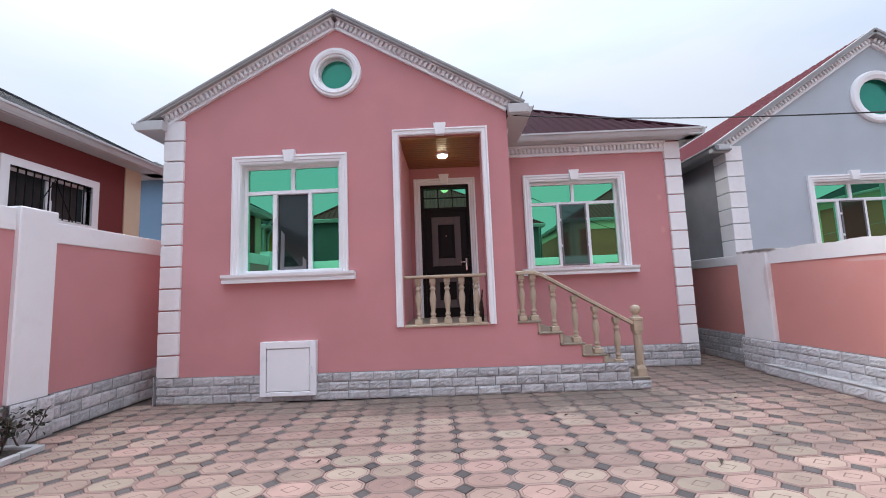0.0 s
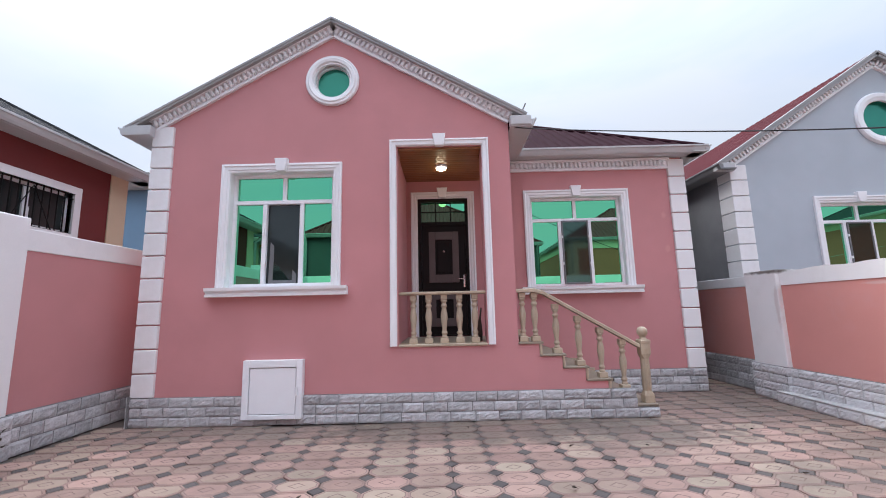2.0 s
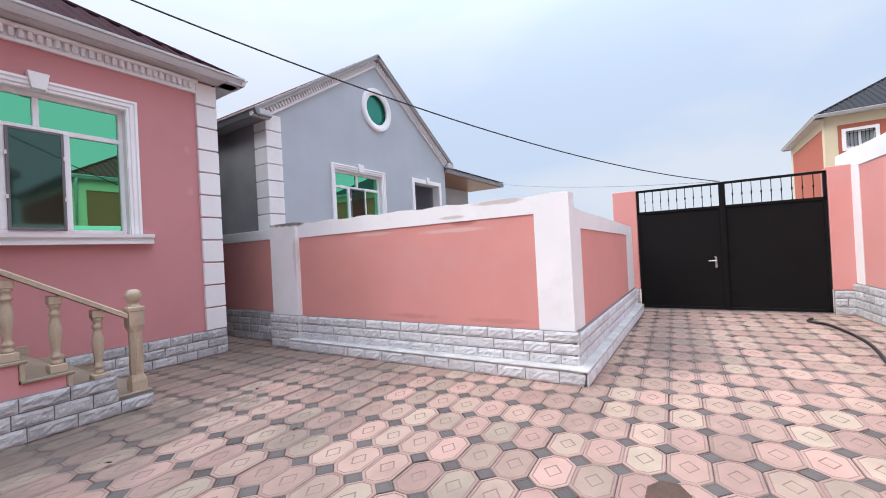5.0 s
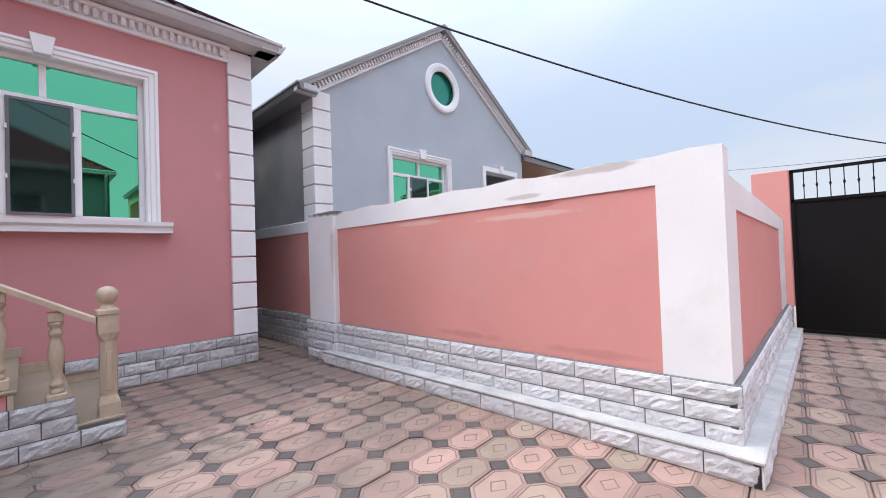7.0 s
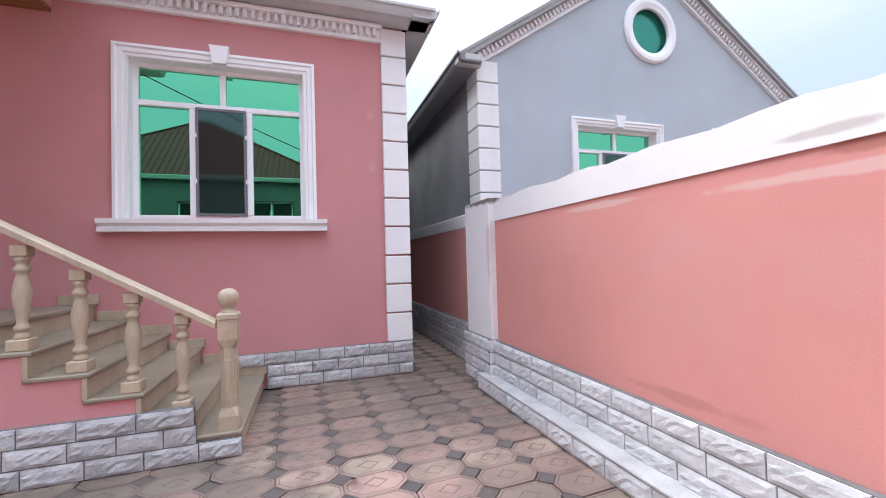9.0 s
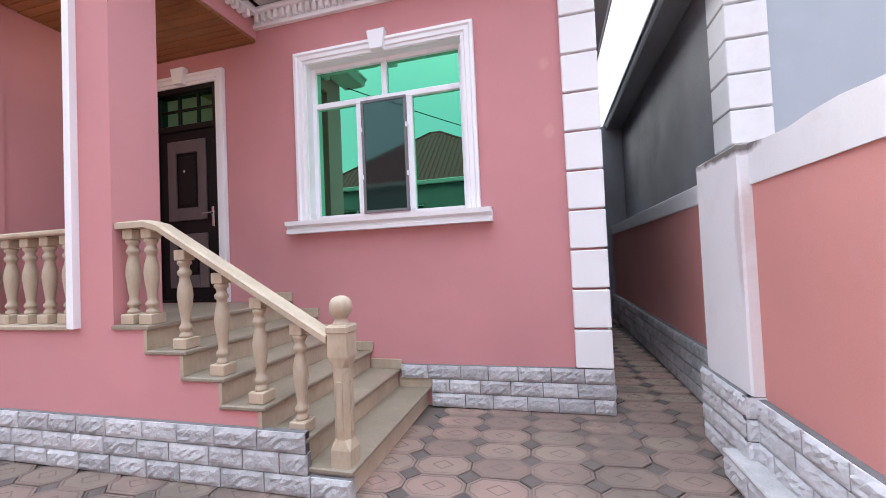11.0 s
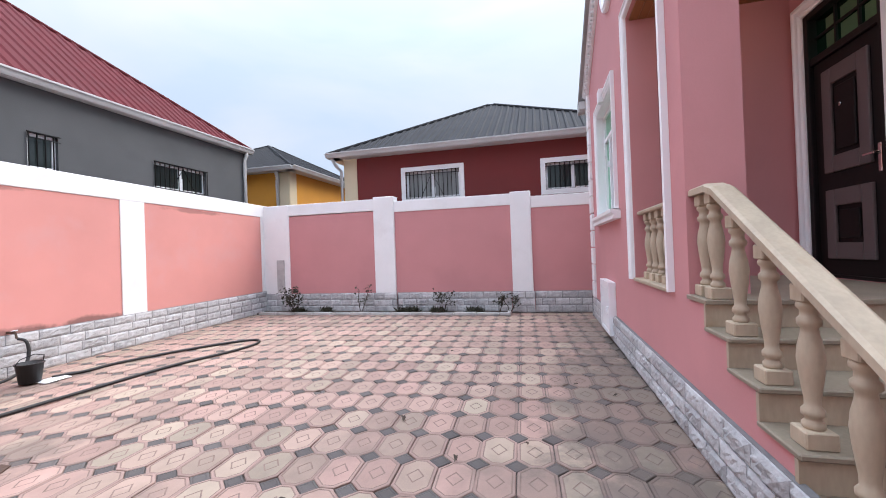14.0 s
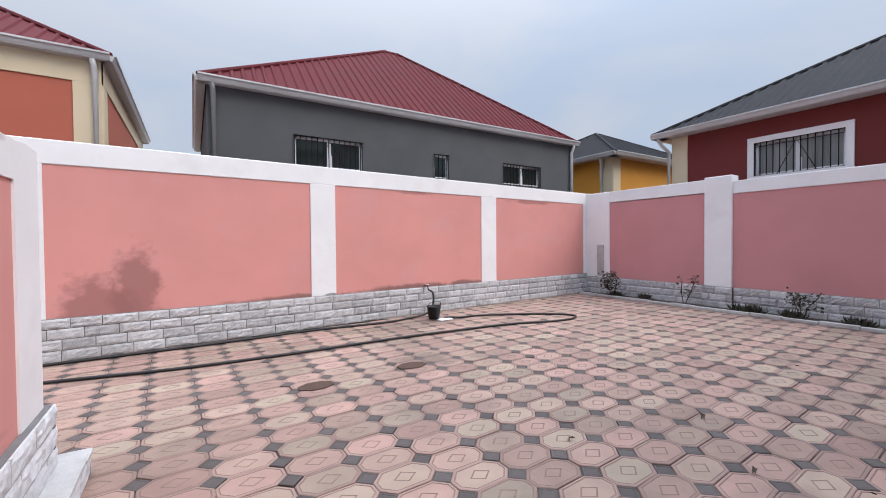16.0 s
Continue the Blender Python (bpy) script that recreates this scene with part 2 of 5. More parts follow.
def blotch(mat, spots, world_grain=False):
    """Damp, pale or darker patches on a wall or the pavers: rows of centre, radii, colour and strength."""
    n, l = mat.node_tree.nodes, mat.node_tree.links
    b = n["Principled BSDF"]
    out = b.inputs["Base Color"].links[0].from_socket
    place = n.new("ShaderNodeNewGeometry").outputs["Position"] if world_grain else n.new("ShaderNodeTexCoord").outputs["Object"]
    ns = n.new("ShaderNodeTexNoise")
    ns.inputs["Scale"].default_value, ns.inputs["Detail"].default_value, ns.inputs["Roughness"].default_value = 3.0, 7, 0.65
    l.new(place, ns.inputs["Vector"])
    for c, r, color, amt in spots:
        sub = n.new("ShaderNodeVectorMath")
        sub.operation = "SUBTRACT"
        l.new(place, sub.inputs[0])
        sub.inputs[1].default_value = c
        div = n.new("ShaderNodeVectorMath")
        div.operation = "DIVIDE"
        l.new(sub.outputs["Vector"], div.inputs[0])
        div.inputs[1].default_value = r
        ln = n.new("ShaderNodeVectorMath")
        ln.operation = "LENGTH"
        l.new(div.outputs["Vector"], ln.inputs[0])
        mad = n.new("ShaderNodeMath")
        mad.operation = "MULTIPLY_ADD"
        l.new(ns.outputs["Fac"], mad.inputs[0])
        mad.inputs[1].default_value = 1.6
        l.new(ln.outputs["Value"], mad.inputs[2])
        mr = n.new("ShaderNodeMapRange")
        mr.inputs["From Min"].default_value, mr.inputs["From Max"].default_value = 1.25, 1.62
        mr.inputs["To Min"].default_value, mr.inputs["To Max"].default_value = amt, 0.0
        l.new(mad.outputs[0], mr.inputs["Value"])
        mx = n.new("ShaderNodeMix")
        mx.data_type = "RGBA"
        l.new(mr.outputs["Result"], mx.inputs["Factor"])
        l.new(out, mx.inputs[6])
        mx.inputs[7].default_value = (*color, 1)
        out = mx.outputs[2]
    l.new(out, b.inputs["Base Color"])


# back wall has darker brown bands just above the plinth and below the coping
DAMP, PALE_STREAK, DARK_BAND = (0.30, 0.125, 0.115), (0.66, 0.45, 0.42), (0.17, 0.085, 0.075)
blotch(SALMON_LIT, [((5.30, -1.88, 0.80), (0.36, 0.6, 0.85), DAMP, 0.8), ((5.75, -1.86, 0.55), (0.62, 0.6, 0.62), DAMP, 0.75),
                ((1.0, -2.15, 0.53), (1.5, 0.6, 0.13), DARK_BAND, 0.75), ((-0.5, -2.26, 0.54), (0.9, 0.6, 0.12), DARK_BAND, 0.75), ((3.4, -2.0, 0.53), (1.2, 0.6, 0.10), DARK_BAND, 0.7),
                ((-2.6, -2.4, 2.44), (1.0, 0.4, 0.06), DARK_BAND, 0.5), ((0.9, -2.17, 2.46), (0.7, 0.4, 0.04), DARK_BAND, 0.4),
                ((5.41, 3.25, 1.70), (0.3, 0.75, 0.035), PALE_STREAK, 0.7), ((5.41, 4.5, 1.74), (0.3, 0.6, 0.03), PALE_STREAK, 0.7), ((5.41, 3.1, 1.78), (0.3, 0.25, 0.04), (0.42, 0.16, 0.13), 0.8),
                ((5.41, 4.0, 0.60), (0.3, 0.5, 0.05), (0.45, 0.19, 0.17), 0.5), ((5.41, 2.7, 0.59), (0.3, 0.5, 0.05), (0.45, 0.19, 0.17), 0.5)])
blotch(PINK_SHADED, [((2.2, 5.6, 0.52), (0.35, 0.3, 0.10), (0.55, 0.20, 0.20), 0.8), ((4.2, 7.2, 3.2), (0.09, 0.3, 0.12), (0.60, 0.30, 0.28), 0.7), ((4.22, 7.2, 2.55), (0.07, 0.3, 0.10), (0.60, 0.30, 0.28), 0.7)])
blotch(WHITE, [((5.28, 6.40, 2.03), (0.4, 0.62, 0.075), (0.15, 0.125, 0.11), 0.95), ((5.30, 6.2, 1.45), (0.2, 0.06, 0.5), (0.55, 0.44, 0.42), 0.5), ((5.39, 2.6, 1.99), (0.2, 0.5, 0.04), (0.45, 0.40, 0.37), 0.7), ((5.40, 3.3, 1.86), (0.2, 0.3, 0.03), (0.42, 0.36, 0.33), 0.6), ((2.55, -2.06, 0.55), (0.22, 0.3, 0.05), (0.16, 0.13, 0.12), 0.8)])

# uneven darker patches on the pavers, mostly along the house front and passage mouth
PAVER_DARK = (0.105, 0.082, 0.068)
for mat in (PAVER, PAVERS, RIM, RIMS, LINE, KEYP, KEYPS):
    blotch(mat, [((-2.6, 5.35, 0), (3.0, 0.75, 1), PAVER_DARK, 0.55), ((0.5, 5.25, 0), (3.0, 0.95, 1), PAVER_DARK, 0.6), ((2.4, 5.1, 0), (1.6, 1.1, 1), PAVER_DARK, 0.6), ((3.8, 6.3, 0), (1.5, 1.9, 1), PAVER_DARK, 0.5),
                 ((4.9, 6.5, 0), (0.9, 2.2, 1), PAVER_DARK, 0.55), ((4.6, 4.2, 0), (0.9, 1.0, 1), PAVER_DARK, 0.45), ((3.4, 3.6, 0), (0.8, 0.5, 1), PAVER_DARK, 0.4), ((7.6, 1.0, 0), (2.6, 0.7, 1), PAVER_DARK, 0.45),
                 ((1.2, -1.3, 0), (1.5, 0.5, 1), PAVER_DARK, 0.5), ((2.2, 0.7, 0), (0.6, 0.45, 1), PAVER_DARK, 0.5)], world_grain=True)

# ---- tools ----
def part(name, bm, mat, parent=None, label="", smooth=False):
    """Links a bmesh as one mesh object, under a thing or a part."""
    me = bpy.data.meshes.new(name)
    bmesh.ops.recalc_face_normals(bm, faces=bm.faces)
    if smooth:
        for f in bm.faces:
            f.smooth = True
    bm.to_mesh(me)
    bm.free()
    me.materials.append(mat)
    ob = new(name, me)
    ob.parent = parent
    if label:
        ob["label"] = label
    return ob


def shared(name, me, parent, m):
    """One more object on a mesh that is already there."""
    ob = new(name, me)
    ob.parent = parent
    ob.matrix_basis = m
    return ob


def box(bm, x0, y0, z0, x1, y1, z1, bevel=0.0, m=None):
    vs = bmesh.ops.create_cube(bm, size=1.0, matrix=Matrix.Translation(((x0 + x1) / 2, (y0 + y1) / 2, (z0 + z1) / 2)) @ Matrix.Diagonal((abs(x1 - x0), abs(y1 - y0), abs(z1 - z0), 1)))["verts"]
    if bevel:
        es = list({e for v in vs for e in v.link_edges})
        r = bmesh.ops.bevel(bm, geom=es, offset=bevel, segments=1, affect="EDGES", profile=0.5)
        vs = list({v for f in r["faces"] for v in f.verts} | {v for v in vs if v.is_valid})
    if m is not None:
        bmesh.ops.transform(bm, matrix=m, verts=vs)
    return vs


def boxes(name, mat, parent, rows, bevel=0.0, label="", m=None):
    bm = bmesh.new()
    for r in rows:
        box(bm, *r, bevel=bevel)
    if m is not None:
        bm.transform(m)
    return part(name, bm, mat, parent, label)


def slab(bm, outer, holes, depth):
    """An upright wall in the plane w = 0, from (u, z) loops, with holes through it, that goes back by depth. Laid as x = u, y = 0 to depth, z."""
    from mathutils.geometry import tessellate_polygon
    loops = [outer, *holes]
    flat = [p for lp in loops for p in lp]
    tris = tessellate_polygon([[Vector((u, z, 0)) for u, z in lp] for lp in loops])
    a = [bm.verts.new((u, 0, z)) for u, z in flat]
    b = [bm.verts.new((u, depth, z)) for u, z in flat]
    for t in tris:
        bm.faces.new([a[i] for i in t])
        bm.faces.new([b[i] for i in reversed(t)])
    k = 0
    for lp in loops:
        n = len(lp)
        for i in range(n):
            j = (i + 1) % n
            bm.faces.new((a[k + i], a[k + j], b[k + j], b[k + i]))
        k += n


def rect(x0, z0, x1, z1):
    return [(x0, z0), (x1, z0), (x1, z1), (x0, z1)]


def ring(cx, cz, r, n=40):
    return [(cx + r * math.cos(2 * math.pi * i / n), cz + r * math.sin(2 * math.pi * i / n)) for i in range(n)]


def sweep_rect(bm, x0, z0, x1, z1, profile, closed=True):
    """A mitred moulding round an opening; profile rows: how far in from the outer edge, how far proud of the wall."""
    loops = []
    for d, h in profile:
        zb = z0 + d if closed else z0
        pts = [(x0 + d, zb), (x0 + d, z1 - d), (x1 - d, z1 - d), (x1 - d, zb)]
        loops.append([bm.verts.new((u, -h, z)) for u, z in pts])
    for p, q in zip(loops, loops[1:]):
        for i in range(4 if closed else 3):
            j = (i + 1) % 4
            bm.faces.new((p[i], p[j], q[j], q[i]))
    if not closed:
        for i in (0, 3):
            bm.faces.new([lp[i] for lp in loops])


def lathe(bm, profile, n=16, at=(0, 0, 0), axis="z", squash=1.0):
    rows = []
    for r, h in profile:
        row = []
        for i in range(n):
            a = 2 * math.pi * i / n
            c, s = r * math.cos(a), r * math.sin(a) * squash
            p = (c, s, h) if axis == "z" else (c, -h, s)
            row.append(bm.verts.new((p[0] + at[0], p[1] + at[1], p[2] + at[2])))
        rows.append(row)
    for p, q in zip(rows, rows[1:]):
        for i in range(n):
            j = (i + 1) % n
            bm.faces.new((p[i], p[j], q[j], q[i]))
    bm.faces.new(rows[0][::-1])
    bm.faces.new(rows[-1])


def tube(bm, pts, r, n=8):
    pts = [Vector(p) for p in pts]
    rows = []
    for i, p in enumerate(pts):
        d = (pts[min(i + 1, len(pts) - 1)] - pts[max(i - 1, 0)]).normalized()
        a = d.cross(Vector((0, 0, 1)))
        a = (a if a.length > 1e-3 else d.cross(Vector((1, 0, 0)))).normalized()
        b = d.cross(a)
        rows.append([bm.verts.new(p + r * (math.cos(2 * math.pi * k / n) * a + math.sin(2 * math.pi * k / n) * b)) for k in range(n)])
    for p, q in zip(rows, rows[1:]):
        for k in range(n):
            j = (k + 1) % n
            bm.faces.new((p[k], p[j], q[j], q[k]))
    bm.faces.new(rows[0][::-1])
    bm.faces.new(rows[-1])


def spline(pts, n=12):
    """A smooth line through points."""
    pts = [Vector(p) for p in pts]
    out = []
    for i in range(len(pts) - 1):
        p0, p1, p2, p3 = pts[max(i - 1, 0)], pts[i], pts[i + 1], pts[min(i + 2, len(pts) - 1)]
        for k in range(n):
            t = k / n
            out.append(0.5 * ((2 * p1) + (p2 - p0) * t + (2 * p0 - 5 * p1 + 4 * p2 - p3) * t * t + (3 * p1 - p0 - 3 * p2 + p3) * t ** 3))
    return out + [pts[-1]]


def ribbed(bm, a, b, c, d, pitch=0.2, rise=0.028):
    """A metal roof plane: eave a to b, ridge d (above a) to c (above b); ribs run up the slope. Clipped to the quad a b c d."""
    a, b, c, d = map(Vector, (a, b, c, d))
    along = (b - a).normalized()
    n = along.cross((d - a) if (d - a).length > 1e-3 else (c - a)).normalized()
    if n.z < 0:
        n = -n
    up = n.cross(along).normalized()
    if up.z < 0:
        up = -up
    w = (b - a).length
    pd, pc = ((d - a).dot(along), (d - a).dot(up)), ((c - a).dot(along), (c - a).dot(up))

    def top(u):
        v = 1e9
        if pd[0] > 1e-4 and u < pd[0]:
            v = min(v, pd[1] * u / pd[0])
        elif pc[0] < w - 1e-4 and u > pc[0]:
            v = min(v, pc[1] * (w - u) / (w - pc[0]))
        else:
            t = (u - pd[0]) / max(pc[0] - pd[0], 1e-6)
            v = pd[1] + (pc[1] - pd[1]) * min(max(t, 0), 1)
        return max(v, 0.0)

    us, hs, u = [0.0], [0.0], 0.0
    while u < w:
        for du, h in ((0.55, 0.0), (0.68, 1.0), (0.87, 1.0), (1.0, 0.0)):
            us.append(min(u + du * pitch, w))
            hs.append(h * rise)
        u += pitch
    lo = [bm.verts.new(a + along * s + n * h) for s, h in zip(us, hs)]
    hi = [bm.verts.new(a + along * s + up * max(top(s), 0.002) + n * h) for s, h in zip(us, hs)]
    for i in range(len(us) - 1):
        if us[i + 1] - us[i] > 1e-5:
            bm.faces.new((lo[i], lo[i + 1], hi[i + 1], hi[i]))


def group(name, x, y, z, label, category, kind="", grp=""):
    ob = new(name)
    ob.empty_display_size = 0.2
    ob["base"] = (x, y, z)
    return tagged(ob, label, category, grp, kind)


ARCHITRAVE = [(0.0, 0.0), (0.0, 0.045), (0.03, 0.05), (0.045, 0.036), (0.085, 0.036), (0.095, 0.022), (0.125, 0.022), (0.125, 0.0)]


def keystone(parent, x, z, m, wide=0.2, high=0.2):
    bm = bmesh.new()
    box(bm, x - wide * 0.5, -0.085, z, x + wide * 0.5, 0.0, z + high, bevel=0.006)
    for v in bm.verts:
        v.co.x = x + (v.co.x - x) * (0.66 + 0.34 * (v.co.z - z) / high)
    bm.transform(m)
    part("keystone", bm, TRIM, parent)


def casement(parent, x0, z0, x1, z1, m, name="window", back=0.12, screen=True, sill=True, architrave=True, tilt=False, glass=None, key=True, lw=0.36, rw=0.36):
    """A plastic window with a transom: two top lights, two fixed lights and a sash with a screen. Outer edge of the surround given; wall face is y = 0."""
    w = new(name)
    w.parent = parent
    glass = glass or GREENGLASS
    t = 0.125 if architrave else 0.03
    if architrave:
        bm = bmesh.new()
        sweep_rect(bm, x0, z0, x1, z1, ARCHITRAVE, closed=False)
        bm.transform(m)
        part("surround", bm, TRIM, w)
        bm = bmesh.new()
        sweep_rect(bm, x0 + t - 0.004, z0, x1 - t + 0.004, z1 - t + 0.004, [(0, -0.0), (0, 0.004), (0.012, 0.004), (0.012, -back)], closed=False)
        bm.transform(m)
        part("reveal", bm, TRIM, w)
        if key:
            keystone(w, (x0 + x1) / 2, z1 - 0.13, m)
    if sill:
        bm = bmesh.new()
        prof = [(0.0, -0.13), (-0.10, -0.13), (-0.10, -0.095), (-0.085, -0.085), (-0.085, -0.07), (-0.125, -0.045), (-0.13, -0.0), (-0.125, 0.0), (0.0, 0.004), (back, 0.01), (back, -0.02), (0.0, -0.02)]
        va = [bm.verts.new((x0 - 0.11, y, z0 + z)) for y, z in prof]
        vb = [bm.verts.new((x1 + 0.11, y, z0 + z)) for y, z in prof]
        for i in range(len(prof)):
            j = (i + 1) % len(prof)
            bm.faces.new((va[i], va[j], vb[j], vb[i]))
        bm.faces.new(va)
        bm.faces.new(vb[::-1])
        # the part inside the opening is narrower
        for v in bm.verts:
            if v.co.y > 0.001:
                v.co.x = min(max(v.co.x, x0 + t), x1 - t)
        bm.transform(m)
        part("window_sill", bm, TRIM, w)
    a0, a1, c0, c1 = x0 + t, x1 - t, z0 + 0.005, z1 - t
    f = 0.055
    tz = c0 + (c1 - c0) * 0.745
    xl, xr = a0 + (a1 - a0) * lw, a1 - (a1 - a0) * rw
    y0, y1 = back - 0.035, back + 0.03
    bars = [(a0, y0, c0, a0 + f, y1, c1), (a1 - f, y0, c0, a1, y1, c1), (a0 + f, y0, c0, a1 - f, y1, c0 + f), (a0 + f, y0, c1 - f, a1 - f, y1, c1),
            (a0 + f, y0 - 0.004, tz - 0.03, a1 - f, y1, tz + 0.03), ((a0 + a1) / 2 - 0.03, y0 - 0.002, tz + 0.03, (a0 + a1) / 2 + 0.03, y1, c1 - f),
            (xl - 0.032, y0 - 0.003, c0 + f, xl + 0.032, y1, tz - 0.03), (xr - 0.032, y0 - 0.003, c0 + f, xr + 0.032, y1, tz - 0.03)]
    boxes("window_frame", PVC, w, bars, bevel=0.005, m=m)
    py = back
    panes = [(a0 + f, tz + 0.03, (a0 + a1) / 2 - 0.03, c1 - f), ((a0 + a1) / 2 + 0.03, tz + 0.03, a1 - f, c1 - f), (a0 + f, c0 + f, xl - 0.032, tz - 0.03), (xr + 0.032, c0 + f, a1 - f, tz - 0.03)]
    for p in panes:
        bm = bmesh.new()
        box(bm, p[0] - 0.005, py, p[1] - 0.005, p[2] + 0.005, py + 0.012, p[3] + 0.005)
        bm.transform(m)
        part("pane", bm, glass, w)
    s0, s1, t0, t1 = xl + 0.03, xr - 0.03, c0 + f - 0.01, tz - 0.015
    sash = new("sash")
    sash.parent = w
    mt = m
    if screen:
        bm = bmesh.new()
        g = 0.03
        for r in ((s0, t0, s0 + g, t1), (s1 - g, t0, s1, t1), (s0 + g, t0, s1 - g, t0 + g), (s0 + g, t1 - g, s1 - g, t1)):
            box(bm, r[0], y0 - 0.022, r[1], r[2], y0 + 0.0, r[3], bevel=0.003)
        bm.transform(mt)
        part("screen_frame", bm, GREYFRAME, w, "grey insect screen frame")
        bm = bmesh.new()
        box(bm, s0 + g - 0.004, y0 - 0.012, t0 + g - 0.004, s1 - g + 0.004, y0 - 0.006, t1 - g + 0.004)
        bm.transform(mt)
        part("screen", bm, SCREEN, w, "grey insect screen")
        for zz in (t0 + (t1 - t0) * 0.3, t0 + (t1 - t0) * 0.72):
            for xx in (s0 - 0.012, s1 - 0.012):
                boxes("clip", PVC, w, [(xx, y0 - 0.035, zz, xx + 0.024, y0, zz + 0.05)], bevel=0.004, m=m)
        bpy.data.objects.remove(sash)
    else:
        # sash tilted inwards; a dark sheet paints the shade in the gap round it
        boxes("dark_gap", DARKGLASS, sash, [(s0, back + 0.03, t0, s1, back + 0.035, t1)], m=m)
        mt = m @ Matrix.Translation((s0, back - 0.02, t0)) @ pose(0, 0, 0, -4, 0, 5)
        wd, ht, g = s1 - s0 - 0.05, t1 - t0, 0.06
        boxes("sash_frame", GREYFRAME, sash, [(0.05, 0, 0, 0.05 + g, 0.04, ht), (wd - g, 0, 0, wd, 0.04, ht), (0.05 + g, 0, 0, wd - g, 0.04, g), (0.05 + g, 0, ht - g, wd - g, 0.04, ht)], bevel=0.004, m=mt)
        boxes("pane", SCREEN, sash, [(0.05 + g, 0.015, g, wd - g, 0.025, ht - g)], m=mt)
        boxes("window_handle", PVC, w, [(xl - 0.012, y0 - 0.04, t0 + ht * 0.6, xl + 0.012, y0 - 0.003, t0 + ht * 0.6 + 0.10)], bevel=0.005, m=m)
    return w


def quoins(parent, x0, x1, z0, z1, m, n, side_depth=0.35, mirrored=False):
    """White corner blocks with open joints; x0 is the house corner side."""
    h = (z1 - z0) / n
    bm = bmesh.new()
    lo, hi = min(x0, x1), max(x0, x1)
    box(bm, lo, -0.045, 0.008, hi, side_depth, h - 0.012, bevel=0.008)
    me = bpy.data.meshes.new("quoin")
    bmesh.ops.recalc_face_normals(bm, faces=bm.faces)
    bm.to_mesh(me)
    bm.free()
    me.materials.append(WHITE)
    for i in range(n):
        shared("quoin", me, parent, m @ Matrix.Translation((0, 0, z0 + i * h)))


def dentils(parent, p0, p1, m, step=0.080, size=(0.047, 0.06, 0.075), drop=0.0):
    """A dentil moulding: a backing strip, a fillet above and small blocks, from p0 to p1 (x, z) along the wall."""
    (x0, z0), (x1, z1) = p0, p1
    ln = math.hypot(x1 - x0, z1 - z0)
    mm = m @ Matrix.Translation((x0, 0, z0)) @ Matrix.Rotation(-math.atan2(z1 - z0, x1 - x0), 4, "Y")
    bm = bmesh.new()
    box(bm, 0, -0.03, -0.05, ln, 0, 0.09)
    box(bm, 0, -0.05, -0.085, ln, 0, -0.05)
    box(bm, 0, -0.11, 0.065, ln, 0, 0.115, bevel=0.01)
    k = 0.05
    while k + size[0] < ln:
        box(bm, k, -0.085, -0.03, k + size[0], -0.025, 0.064, bevel=0.008)
        k += step
    bm.transform(mm)
    return part("dentil_moulding", bm, TRIM, parent)


STONES = {}


def stone_meshes(mat):
    """Six split-faced blocks of unit width and height, front towards -y."""
    rnd = random.Random(4)
    for k in range(6):
        bm = bmesh.new()
        nx, nz = 9, 5
        g = [[None] * (nz + 1) for _ in range(nx + 1)]
        for i in range(nx + 1):
            for j in range(nz + 1):
                edge = i in (0, nx) or j in (0, nz)
                y = 0.0 if edge else -0.006 - 0.011 * rnd.random()
                jx = 0 if i in (0, nx) else rnd.uniform(-0.03, 0.03)
                jz = 0 if j in (0, nz) else rnd.uniform(-0.04, 0.04)
                g[i][j] = bm.verts.new((i / nx + jx, y, j / nz + jz))
        for i in range(nx):
            for j in range(nz):
                bm.faces.new((g[i][j], g[i + 1][j], g[i + 1][j + 1], g[i][j + 1]))
        loop = [g[i][0] for i in range(nx)] + [g[nx][j] for j in range(nz)] + [g[i][nz] for i in range(nx, 0, -1)] + [g[0][j] for j in range(nz, 0, -1)]
        back = [bm.verts.new((v.co.x, 0.05, v.co.z)) for v in loop]
        for i in range(len(loop)):
            j = (i + 1) % len(loop)
            bm.faces.new((loop[i], loop[j], back[j], back[i]))
        bmesh.ops.recalc_face_normals(bm, faces=bm.faces)
        me = bpy.data.meshes.new("stone")
        bm.to_mesh(me)
        bm.free()
        me.materials.append(mat)
        STONES.setdefault(mat.name, []).append(me)


stone_meshes(STONE)
stone_meshes(PALE)


def masonry(parent, length, z0, rows, m, seed=0, width=0.30, gap=0.008, mat=None):
    """Courses of split stone along x from 0 to length on the face y = 0; rows: heights from z0 up. length may be a list, one for each row."""
    rnd = random.Random(seed)
    lens = length if isinstance(length, (list, tuple)) else [length] * len(rows)
    z = z0
    bm = bmesh.new()
    for k, (h, ln) in enumerate(zip(rows, lens)):
        x = 0.0
        box(bm, 0.004, 0.012, z, ln - 0.004, 0.05, z + h)
        first = True
        while x < ln - 0.01:
            w = width * rnd.uniform(0.86, 1.12)
            if first and k % 2:
                w *= 0.55
            first = False
            if ln - x - w < width * 0.35:
                w = ln - x
            mm = m @ Matrix.Translation((x + gap / 2, 0, z + gap / 2)) @ Matrix.Diagonal((w - gap, rnd.uniform(0.6, 1.15), h - gap, 1))
            shared("stone", rnd.choice(STONES[(mat or STONE).name]), parent, mm)
            x += w
        z += h
    bm.transform(m)
    part("mortar_bed", bm, MORTAR, parent)


# ---- ground ----
bm = bmesh.new()
bmesh.ops.create_grid(bm, x_segments=1, y_segments=1, size=400, matrix=Matrix.Translation((0, 0, -0.06)))
